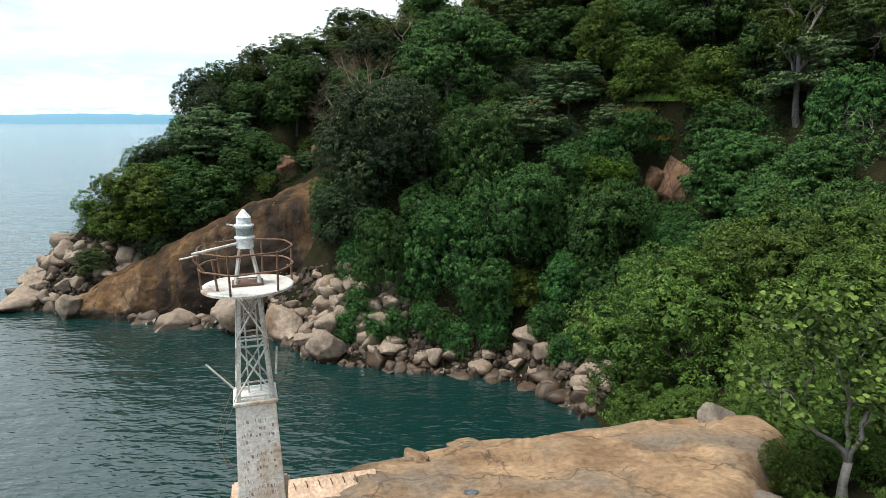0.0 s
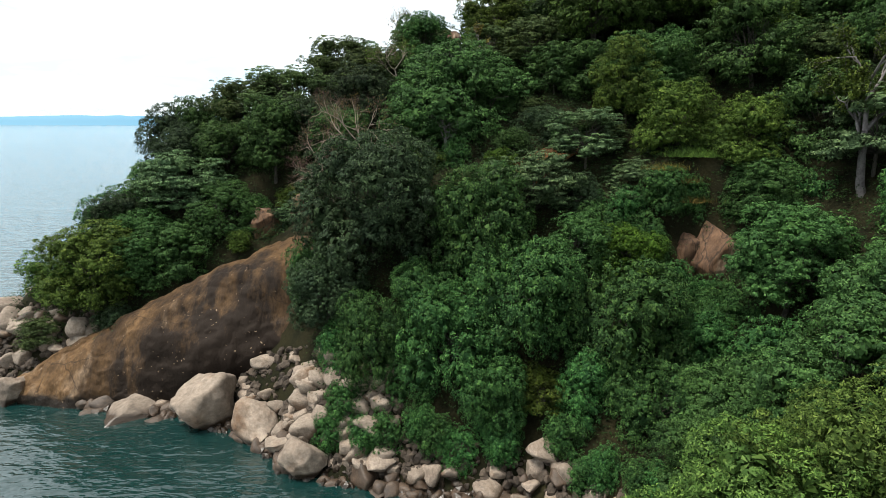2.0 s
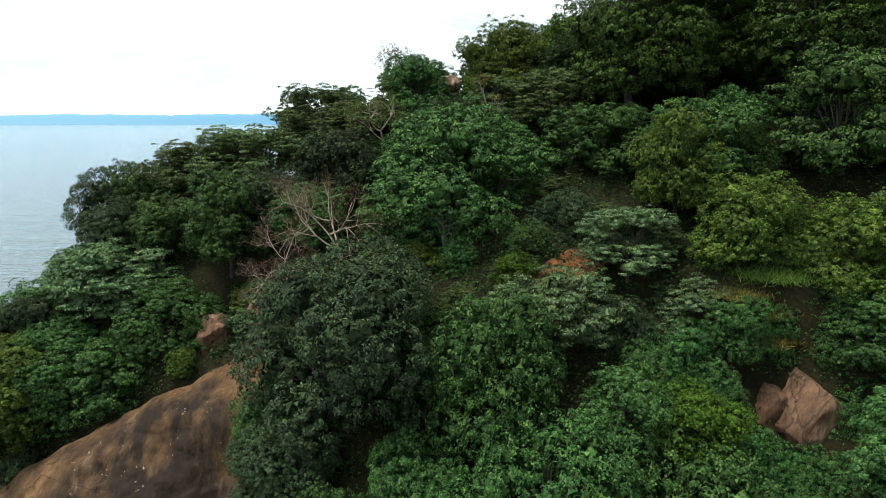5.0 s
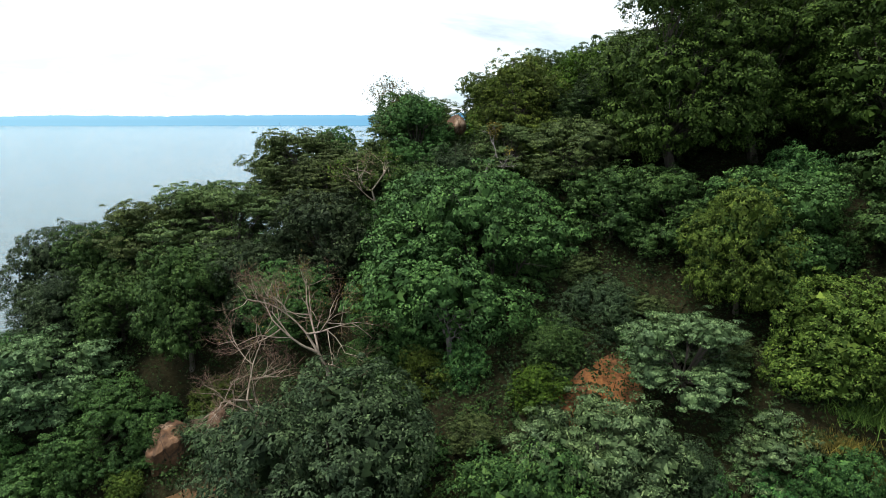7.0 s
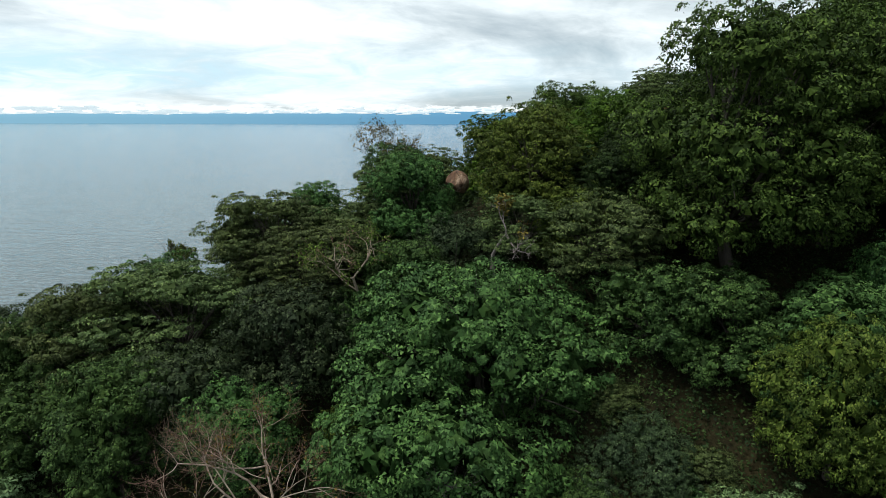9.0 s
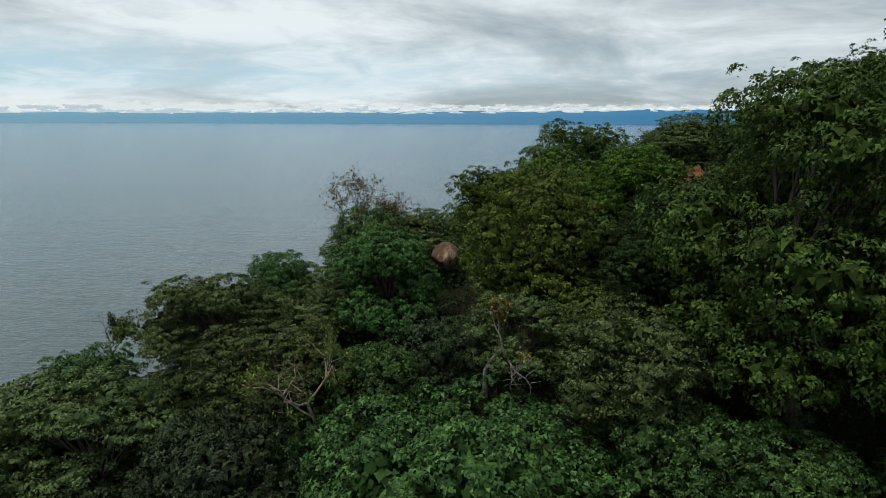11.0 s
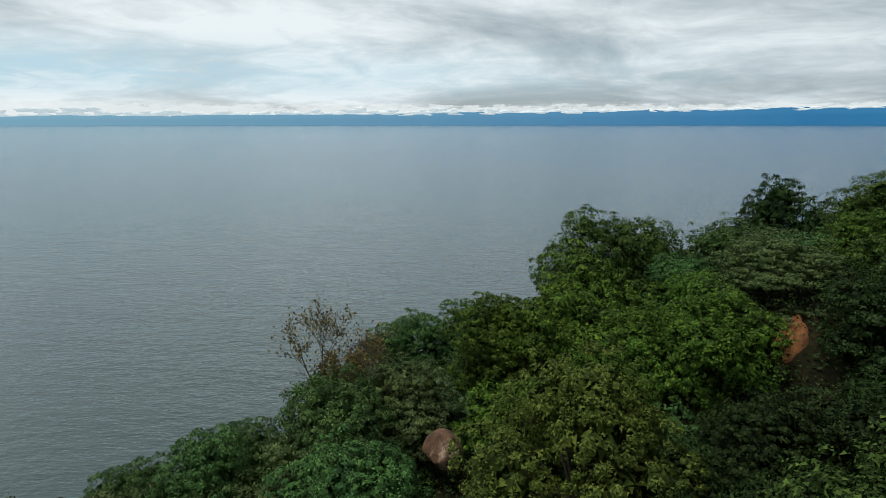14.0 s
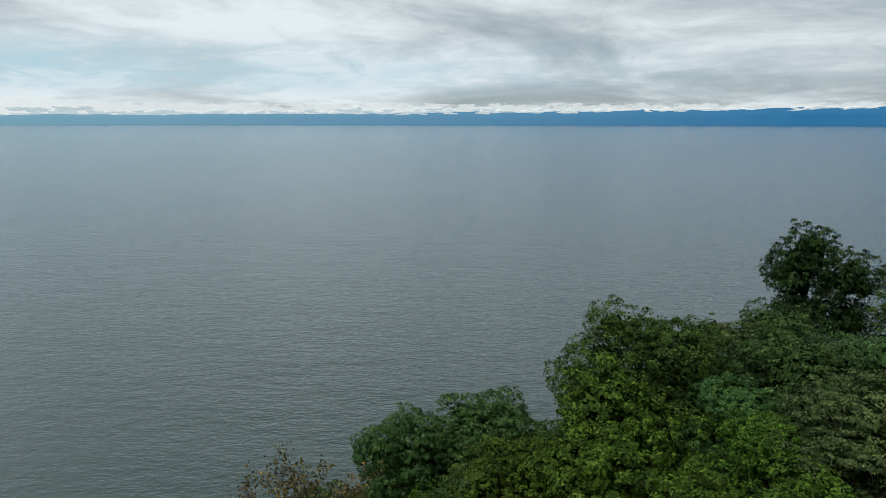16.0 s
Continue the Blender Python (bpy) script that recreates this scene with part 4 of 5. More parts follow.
def fill_forest():
    """The rest of the wood, at an even spacing between the trees set above."""
    rng = random.Random(4)
    for _ in range(12000):
        x, y = rng.uniform(-42, 48), rng.uniform(38, 120)
        d = float(inland(x, y))
        if d < 2.6 or x < -38.5 + max(0.0, y - 66) * 0.45 or abs(x - 0.5) > 0.78 * (y + 6):
            continue
        if (-42 < x < -9.5 and y < 62 + 0.36 * (x + 27)) or (-14 < x < -4 and y < 53.5) or (y < 46 and x < 12):
            continue
        if (x - 20.5) ** 2 + (y - 52.5) ** 2 < 14 or (x - 15.7) ** 2 + (y - 88.2) ** 2 < 8 or (x - 1.2) ** 2 + (y - 87) ** 2 < 8 or ((x - 8.2) / 3.8) ** 2 + ((y - 62.7) / 2.5) ** 2 < 1 or (x + 17) ** 2 + (y - 65.0) ** 2 < 6 or (y < 57 and abs(x - 20.5 + 0.52 * (56 - y)) < 3.6) or (38 < y < 50 and abs(x - 0.57 * y) < 3.2) or (x - 0.9) ** 2 + (y - 85.8) ** 2 < 14 or (x + 9.6) ** 2 + (y - 64.5) ** 2 < 20 or (x - 15.6) ** 2 + (y - 87.6) ** 2 < 12:
            continue
        low = ((x - 1.2) / 8.0) ** 2 + ((y - 68.5) / 6.5) ** 2 < 1 or ((x - 6.4) / 8.0) ** 2 + ((y - 62.6) / 5.5) ** 2 < 1 or (-12.8 < x < -6 and 59.5 < y < 67) or (x + 17) ** 2 + (y - 66.5) ** 2 < 14
        r = rng.uniform(1.3, 1.9) if low else rng.uniform(2.6, 4.2) * (0.75 if d < 5 else 1.0)
        if any((x - a) ** 2 + (y - b) ** 2 < (0.565 * (r + (min(c, 3.0) if low else c))) ** 2 for a, b, c in TAKEN):
            continue
        kind = rng.choices(("green", "dark", "feather", "olive", "vine", "broad", "pale", "yellow"), (30, 10, 12, 12, 40 if y < 58 else 6, 8, 6, 7 if y < 56 else 1))[0]
        # trees in the hollow get leaves coloured as if in shadow
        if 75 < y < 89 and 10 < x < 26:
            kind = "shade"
        if y > 88 and x > 4:
            kind = rng.choice(("tall", "green", "broad"))
        h = rng.uniform(3.8, 6.2) * (0.62 if d < 6 else 0.78 if kind == "vine" else 1.0)
        if low:
            h = rng.uniform(1.4, 2.3)
        if (y > 90 and x > 7) or (y > 80 and -2 < x < 14):
            h *= 0.6
        tree(kind, x, y, at_ground(x, y) + h, r, rng.randrange(2), light=True)


def undergrowth():
    """Low shrubs and creepers over the whole slope."""
    rng = np.random.default_rng(11)
    n = 42000
    x, y = rng.uniform(-50, 46, n), rng.uniform(36, 124, n)
    d = inland(x, y)
    keep = (d > 2.6) & (np.abs(x - 0.5) < 0.8 * (y + 5)) & ~((x > -42) & (x < -10.5) & (y < 61.5 + 0.34 * (x + 27))) & ~((y < 20) & (x < 10.3))
    keep &= ((x - 20.8) ** 2 + (y - 54.0) ** 2 > 4) & ((x - 16.3) ** 2 + (y - 89.6) ** 2 > 1.6)
    x, y = x[keep], y[keep]
    z = ground(x, y) + rng.uniform(0.1, 0.9, len(x))
    c = np.stack([x, y, z], 1)
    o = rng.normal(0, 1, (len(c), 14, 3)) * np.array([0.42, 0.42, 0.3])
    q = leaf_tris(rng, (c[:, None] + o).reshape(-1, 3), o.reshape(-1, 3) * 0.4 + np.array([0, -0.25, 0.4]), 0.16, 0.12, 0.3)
    # the leaf colour that has shade put into it
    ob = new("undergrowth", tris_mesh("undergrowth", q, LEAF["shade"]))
    return tagged(ob, "low green shrubs and creepers covering the slope, coloured dark for shade", "undergrowth", kind="stuff")


undergrowth()


def coast_creepers():
    """Vines that hang down to the boulders of the bay."""
    rng = random.Random(8)
    for k in range(5):
        a, b = COAST[k], COAST[k + 1]
        length = float(np.linalg.norm(b - a))
        nrm = np.array([(b - a)[1], -(b - a)[0]]) / length
        for j in range(int(length / 1.5)):
            x, y = a + (b - a) * ((j + rng.random()) * 1.5 / length) + nrm * rng.uniform(1.5, 2.7)
            tree("vine", float(x), float(y), at_ground(x, y) + rng.uniform(1.2, 2.2), rng.uniform(1.3, 1.8), rng.randrange(2), light=True, group="creepers along the shore", label="curtain of green creepers hanging over the shore rocks")


coast_creepers()
fill_forest()
print("trees", len(TAKEN))


# ---- bare and half-bare trees ----
def bare_mesh(seed, height, spread, levels=4, lean=(0, 0), trunk=0.13, material=None, fork=0.3, kids=3):
    """The limbs and the fine twigs of a leafless branching tree."""
    rng = np.random.default_rng(seed)
    limbs, twigs = ([], []), ([], [])

    def grow(a, direction, length, radius, level):
        b = a + direction * length
        pts = limb_points(rng, a, b, 0.09, 4)
        tube(*(limbs if level > 1 else twigs), pts, [radius, radius * 0.85, radius * 0.72, radius * 0.6], 6 if level > 2 else 4 if level > 1 else 3, False)
        if level == 0:
            return
        for k in range(kids + (level < 2)):
            d = direction + Vector(rng.normal(0, 0.62, 3)) * spread + Vector((0, 0, 0.18))
            start = pts[-1] if k < 2 else pts[2]
            grow(start, d.normalized(), length * rng.uniform(0.55, 0.82), radius * rng.uniform(0.45, 0.62), level - 1)

    tube(*limbs, [(0, 0, -1.5), (0, 0, 0.05)], [trunk * 1.3, trunk], 6, False)
    grow(Vector((0, 0, 0)), Vector((lean[0], lean[1], 1)).normalized(), height * fork, trunk, levels)
    return mesh_of("branchwork", *limbs, material or M_TWIG, True), mesh_of("twig_haze", *twigs, M_DRYTWIG if material is M_DEAD else material or M_TWIG, True), limbs[0] + twigs[0]


def bare_tree(name, x, y, z, seed, height, spread, label, lean=(0, 0), trunk=0.13, material=None, fork=0.3, levels=4, kids=3, leafy=None, count=0, leaf=0.2, tilt=0):
    base = new(name)
    base.matrix_basis = pose(x, y, z, 0, tilt, 0)
    wood, fine, v = bare_mesh(seed, height, spread, levels, lean, trunk, material, fork, kids)
    tagged(part("branchwork", wood, base), kind="stuff")
    tagged(part("twig_haze", fine, base, "fine reddish-brown dry twigs" if material is M_DEAD else ""), kind="stuff")
    if count:
        rng = np.random.default_rng(seed + 5)
        pts = np.array([tuple(p) for p in v[len(v) // 3:]])
        pts = pts[pts[:, 2] > height * 0.3]
        c = pts[rng.integers(0, len(pts), count)] + rng.normal(0, 0.14, (count, 3))
        part("foliage", quads_mesh("leaves", leaves(rng, c, rng.normal(0, 1, (count, 3)), leaf, leaf * 0.6, 0.3), LEAF[leafy]), base)
    return tagged(base, label, "tree", "bare trees")


M_DRYTWIG = surface("dry_reddish_twigs", (0.075, 0.045, 0.032), (0.19, 0.12, 0.088), 0.9, 2.0, 0.3, 6)
M_DEAD = surface("dry_pinkish_twigs", (0.16, 0.125, 0.10), (0.36, 0.30, 0.25), 0.9, 2.0, 0.3, 6)
M_OLDWOOD = surface("weathered_grey_wood", (0.05, 0.045, 0.047), (0.15, 0.135, 0.14), 0.9, 2.0, 0.3, 6)
M_GREYWOOD = surface("grey_dead_wood", (0.09, 0.08, 0.08), (0.21, 0.19, 0.19), 0.9, 2.0, 0.3, 6)
bare_tree("leafless_tree", -7.6, 66.6, at_ground(-7.6, 66.6) + 0.2, 3, 13.0, 1.15, "leafless pinkish-brown tree with pale sprawling limbs", (-0.35, -0.1), 0.13, M_DEAD, 0.28, 5, 4, "brown", 900, 0.12)
bare_tree("leafless_tree", -10.6, 65.0, at_ground(-10.6, 65) + 0.2, 9, 9.0, 1.2, "leafless pinkish-brown tree with pale sprawling limbs", (-0.6, -0.2), 0.10, M_DEAD, 0.32, 5, 4)
bare_tree("gnarled_tree", 0.0, 65.2, at_ground(0, 65.2), 5, 5.6, 1.25, "gnarled dead grey tree with crooked spreading branches", (-0.2, 0), 0.22, M_OLDWOOD, 0.30, 4)
bare_tree("half_bare_tree", -6.0, 94.0, 30.6, 12, 11.5, 1.25, "half-bare tree with fine twigs and a few yellowing leaves", (-0.1, 0), 0.14, M_BARK, 0.30, 5, 4, "brown", 4200, 0.16)
bare_tree("half_bare_tree", -5.8, 78.0, at_ground(-5.8, 78) + 1.4, 17, 8.5, 1.1, "half-bare tree with yellow-green leaves and brown twigs", (-0.1, -0.3), 0.12, M_DEAD, 0.3, 5, 3, "yellow", 1200, 0.15)
bare_tree("half_bare_tree", -23.8, 92.0, 25.0, 15, 6.6, 0.9, "half-bare tree with fine twigs and a few yellowing leaves", (-0.2, 0), 0.12, M_GREYWOOD, 0.28, 4, 3, "olive", 1300, 0.22)
bare_tree("pale_trunked_tree", 28.6, 50.2, 18.6, 21, 14.0, 0.85, "tall pale-trunked tree with crooked limbs and sparse leaves", (-0.1, 0), 0.36, M_GREYWOOD, 0.34, 5, 3, "olive", 9000, 0.2)
bare_tree("dead_shrub", 27.0, 38.5, 16.5, 24, 5.0, 1.2, "tangle of dry grey branches among the greenery", (-0.3, 0), 0.10, M_GREYWOOD, 0.3, 4)
bare_tree("half_bare_tree", 2.6, 78.8, 31.0, 31, 6.0, 1.35, "crooked half-dead tree with white drooping limbs", (0.5, -0.5), 0.12, M_GREYWOOD, 0.3, 4, 3, "brown", 900, 0.2)


# ---- rocks ----
def rock_mesh(seed, material, rough=0.10, cuts=13, sub=4, name="boulder"):
    """A granite boulder of about one metre radius: broken faces with worn edges."""
    rng = np.random.default_rng(seed)
    bm = bmesh.new()
    bmesh.ops.create_icosphere(bm, subdivisions=sub, radius=1)
    planes = [(Vector(rng.normal(0, 1, 3)).normalized(), rng.uniform(0.55, 0.9)) for _ in range(cuts)]
    off = Vector(rng.uniform(-50, 50, 3))
    for v in bm.verts:
        p = v.co.copy()
        for nrm, dist in planes:
            k = p.dot(nrm) - dist
            if k > 0:
                p -= nrm * k * 0.96
        p *= 1.12 + rough * noise.fractal(p * 1.3 + off, 1.0, 2.0, 5)
        v.co = p
    return bm_mesh(name, bm, material, True)


BOULDERS = [rock_mesh(s, M_GRANITE, 0.17, 17, 3) for s in range(10)]
WETS = [rock_mesh(20 + s, M_WET, 0.17, 18, 3) for s in range(4)]
BIG = [rock_mesh(40 + s, M_GRANITE, 0.18, 18, 4) for s in range(5)]


def boulder(x, y, z, sx, sy, sz, turn=0, seed=0, wet=False, label="", group="boulders along the shore", big=False, tilt=12):
    pool = WETS if wet else BIG if big else BOULDERS
    ob = new("boulder", pool[seed % len(pool)])
    ob.matrix_basis = pose(x, y, z, ((seed * 37) % 25 - 12) / 12 * tilt, ((seed * 53) % 25 - 12) / 12 * tilt, turn) @ Matrix.Diagonal((sx, sy, sz, 1))
    return tagged(ob, label or ("wet brown rock at the waterline" if wet else "pale weathered granite boulder on the shore"), "boulder", group)


# the larger boulders of the bay, from the dome to the corner: x, y, foot, half width, height
SHORE_A = [
    (-19.4, 53.8, 0.0, 2.5, 3.9), (-26.6, 54.9, -0.7, 2.3, 1.9), (-18.3, 57.5, 1.0, 1.0, 1.6), (-14.7, 51.7, 0.0, 2.0, 2.9), (-9.8, 46.3, -0.2, 1.6, 2.7), (-12.2, 48.8, 0.2, 1.3, 1.3),
    (-6.2, 46.8, 0.0, 1.3, 1.5), (-10.1, 52.3, 1.0, 0.85, 1.9), (-15.8, 57.0, 1.0, 1.4, 1.8), (-6.8, 50.5, 0.9, 0.85, 1.1), (-1.4, 47.6, 0.8, 1.0, 1.8), (-4.3, 48.4, 0.4, 1.0, 1.1),
    (-12.7, 55.3, 1.0, 1.2, 1.5), (-7.8, 46.9, 0.2, 0.9, 1.0), (-10.1, 49.4, 0.4, 1.2, 1.1)]
SHORE_B = [
    (7.7, 43.5, 0.6, 1.25, 2.2), (9.7, 42.6, 0.6, 1.85, 2.4), (6.0, 44.3, 0.7, 0.7, 1.9), (10.4, 41.5, 0.0, 0.9, 1.1), (4.6, 42.9, -0.1, 0.62, 0.8), (6.7, 42.8, 0.0, 0.75, 1.0),
    (11.6, 40.4, 0.0, 0.95, 1.2), (3.0, 43.9, -0.1, 1.05, 1.1), (9.3, 44.2, 1.2, 0.85, 1.4)]
SHORE_C = [
    (-43.9, 65.1, 0.9, 3.2, 2.7), (-38.4, 57.0, -0.1, 1.4, 2.4), (-50.8, 73.2, 0.6, 1.7, 1.9), (-40.3, 62.4, 0.8, 1.4, 1.7), (-45.2, 60.0, -0.3, 2.8, 2.4), (-47.9, 66.7, 0.6, 2.4, 2.2),
    (-50.4, 73.5, 0.8, 2.6, 2.1), (-50.5, 78.7, 2.5, 1.1, 2.5), (-41.6, 64.0, 0.4, 1.7, 1.7)]
for n, (x, y, z, w, h) in enumerate(SHORE_A + SHORE_B + SHORE_C):
    boulder(x, y, z + 0.42 * h, w * 1.12, w * 0.95, h * 0.60, 40 * n, n * 3 + 1, big=w > 1.2, label="large pale granite boulder on the shore, darker at its foot" if w > 1.2 else "")


def shore_boulders():
    rng = random.Random(7)
    for _ in range(330):
        k = rng.choices(range(0, 13), (6, 4, 3, 6, 19, 14, 9, 4, 3, 6, 8, 8, 8))[0]
        a, b = COAST[k], COAST[k + 1]
        p = a + (b - a) * rng.random()
        nrm = np.array([(b - a)[1], -(b - a)[0]]) / np.linalg.norm(b - a)
        d = rng.uniform(-0.9, 4.6 if 3 < k < 7 or k > 8 else 0.7 if k in (2, 3) else 1.9)
        x, y = p + nrm * d
        s = rng.choice((0.4, 0.5, 0.55, 0.7, 0.9)) * (1.45 if k >= 9 else 1.15 if k in (4, 5) else 1.0)
        boulder(x, y, max(at_ground(x, y), -0.25) + 0.3 * s, s * rng.uniform(0.8, 1.4), s * rng.uniform(0.8, 1.3), s * rng.uniform(0.6, 1.0), rng.uniform(0, 360), rng.randrange(400), d < 0.3 or rng.random() < 0.12, tilt=25)


shore_boulders()


def rubble():
    """Broken stones that fill the gaps between the boulders."""
    rng = random.Random(19)
    bm = bmesh.new()
    bmesh.ops.create_icosphere(bm, subdivisions=1, radius=1)
    unit, tris = [v.co.copy() for v in bm.verts], [tuple(v.index for v in f.verts) for f in bm.faces]
    bm.free()
    verts, faces = [], []
    for _ in range(3000):
        k = rng.choices(range(0, 13), (6, 4, 3, 7, 10, 10, 10, 6, 3, 6, 7, 7, 7))[0]
        a, b = COAST[k], COAST[k + 1]
        p = a + (b - a) * rng.random()
        nrm = np.array([(b - a)[1], -(b - a)[0]]) / np.linalg.norm(b - a)
        x, y = p + nrm * rng.uniform(-1.0, 5.0 if 3 < k < 7 or k > 8 else 1.8)
        s, n = rng.uniform(0.12, 0.42), len(verts)
        m = pose(x, y, max(at_ground(x, y), -0.15) + 0.3 * s, rng.uniform(0, 360), rng.uniform(0, 360), rng.uniform(0, 360)) @ Matrix.Diagonal((s * rng.uniform(0.8, 1.5), s, s * rng.uniform(0.5, 0.9), 1))
        verts += [m @ (u * rng.uniform(0.8, 1.15)) for u in unit]
        faces += [tuple(n + i for i in t) for t in tris]
    ob = new("rubble", mesh_of("rubble", verts, faces, M_RUBBLE))
    return tagged(ob, "brown and grey broken stones between the shore boulders", "stones", kind="stuff")


M_RUBBLE = surface("shore_rubble", (0.022, 0.015, 0.010), (0.095, 0.07, 0.05), 0.85, 0.9, 0.4, 7)
wet_foot(M_RUBBLE, (0.02, 0.013, 0.008))
rubble()


def shoals():
    """Low wet rocks awash off the boulders."""
    rng = random.Random(31)
    for x, y, s in ((-7.5, 45.2, 0.9), (-4.6, 44.6, 1.2), (-2.4, 44.0, 0.8), (0.8, 43.4, 1.3), (3.6, 42.4, 1.0), (6.2, 41.2, 1.1), (8.6, 38.8, 1.0), (-11.6, 47.0, 0.8), (-24.0, 54.0, 1.0), (-30.5, 55.2, 1.0), (-16.8, 51.6, 0.7)):
        boulder(x, y, -0.12, s, s * 0.75, 0.34, rng.uniform(0, 360), rng.randrange(40), True, "flat brown rock awash at the waterline", "rocks awash", tilt=4)


shoals()


def bezier(p, u):
    a, b, c, d = (np.array(q, float) for q in p)
    return a * (1 - u) ** 3 + 3 * b * u * (1 - u) ** 2 + 3 * c * u * u * (1 - u) + d * u ** 3


def dome():
    """A whale-backed granite dome: a crest that climbs inland, a bulging face, a foot in the water."""
    crest = ((-41, 59.5, -0.3), (-30, 61, 6.5), (-22, 63.0, 11.0), (-12.0, 67.0, 14.6))
    foot = ((-40, 57.2, -0.8), (-31, 53.6, -1.0), (-20, 54.5, -0.8), (-9.5, 57.5, 1.5))
    nu, nv, verts, faces = 220, 120, [], []
    for i in range(nu):
        u = i / (nu - 1)
        a, b = bezier(crest, u), bezier(foot, u)
        for j in range(nv):
            v = j / (nv - 1)
            if v < 0.2:
                q = a + np.array([1.5, 6.0, -5.0]) * (1 - v / 0.2) ** 1.5
            else:
                w = (v - 0.2) / 0.8
                q = a * (1 - w) + b * w
                q = q + np.array([-0.1, -0.62, 0.78]) * math.sin(math.pi * w ** 0.8) * (1.2 + 1.9 * u) + np.array([0, 0.9, 0]) * u * smooth01((w - 0.72) / 0.28) * 2.2
            n = noise.fractal(Vector(q) * 0.22, 1.0, 2.0, 5)
            ridge = noise.noise(Vector((q[0] * 0.9 + q[2] * 0.4, q[2] * 0.25, q[1] * 0.2)))
            sheet = noise.fractal(Vector((q[0] * 0.16 - q[2] * 0.1, q[1] * 0.3, q[2] * 0.34 + 7)), 1.0, 2.0, 3)          # sheets of rock that have split away
            shed = 0.15 * float(smooth01((sheet - 0.16) / 0.05))
            verts.append(q + np.array([0, -0.5, 0.6]) * (1.0 * n + 0.22 * ridge + shed))
    for i in range(nu - 1):
        for j in range(nv - 1):
            k = i * nv + j
            faces.append((k, k + 1, k + nv + 1, k + nv))
    ob = new("granite_dome", mesh_of("granite_dome", verts, faces, M_DOME, True))
    return tagged(ob, "huge rounded granite dome streaked with dark stains at the water", "rock")


dome()


def outcrop(name, x, y, z, sx, sy, sz, turn, seed, material, label):
    ob = new(name, rock_mesh(seed, material, *((0.07, 4) if name == "round_boulder" else (0.19, 14)), 5, name))
    ob.matrix_basis = pose(x, y, z, 0, 0, turn) @ Matrix.Diagonal((sx, sy, sz, 1))
    return tagged(ob, label, "rock", "rocks on the hillside")


outcrop("rock_outcrop", 21.3, 55.9, 13.7, 2.4, 1.7, 2.6, 15, 72, M_RED, "red-stained split granite outcrop with a pale top")
outcrop("rock_outcrop", 19.3, 56.6, 13.3, 1.5, 1.4, 2.0, 70, 74, M_RED, "dark red-stained rock face beside the outcrop")
outcrop("rock_outcrop", 22.9, 56.9, 15.2, 1.5, 1.3, 1.5, 40, 67, M_RED, "pale-topped shoulder of the split granite outcrop")
outcrop("rock_outcrop", -18.1, 67.5, 14.2, 1.6, 1.2, 1.9, 60, 62, M_RED, "brown standing rock among the trees")
outcrop("rock_outcrop", -14.9, 67.4, 15.2, 1.0, 0.9, 1.7, 10, 63, M_RED, "brown standing rock among the trees")
outcrop("round_boulder", 0.5, 88.6, 34.6, 0.82, 0.8, 0.85, 0, 64, M_RED, "single rounded reddish boulder perched on the ridge")


def dirt_patch(x, y, rx, ry, turn, seed):
    """A bare scrape of soil that follows the slope."""
    rng = random.Random(seed)
    bm = bmesh.new()
    rings, sides, grid = 8, 36, []
    wob = [rng.uniform(0.75, 1.2) for _ in range(sides)]
    for i in range(rings + 1):
        row = []
        for k in range(sides):
            a = 2 * math.pi * k / sides
            w = (wob[k] + wob[k - 1] + wob[(k + 1) % sides]) / 3
            px, py = rx * w * i / rings * math.cos(a), ry * w * i / rings * math.sin(a)
            c, s = math.cos(radians(turn)), math.sin(radians(turn))
            gx, gy = x + px * c - py * s, y + px * s + py * c
            lift = 0.16 * (1 - (i / rings) ** 3) - 0.25 * (i == rings) + 0.3 * noise.fractal(Vector((gx * 0.8, gy * 0.8, seed)), 1.0, 2.0, 4)
            row.append(bm.verts.new((gx, gy, at_ground(gx, gy) + lift)))
        grid.append(row)
    for i in range(rings):
        for k in range(sides):
            bm.faces.new((grid[i][k], grid[i][(k + 1) % sides], grid[i + 1][(k + 1) % sides], grid[i + 1][k]))
    ob = new("dirt_patch", bm_mesh("dirt_patch", bm, M_DIRT, True))
    return tagged(ob, "bare eroded patch of orange earth on the slope", "bare soil", kind="structure")


dirt_patch(16.3, 89.8, 1.35, 0.85, 35, 1)
dirt_patch(8.2, 62.9, 4.2, 1.7, 22, 2)


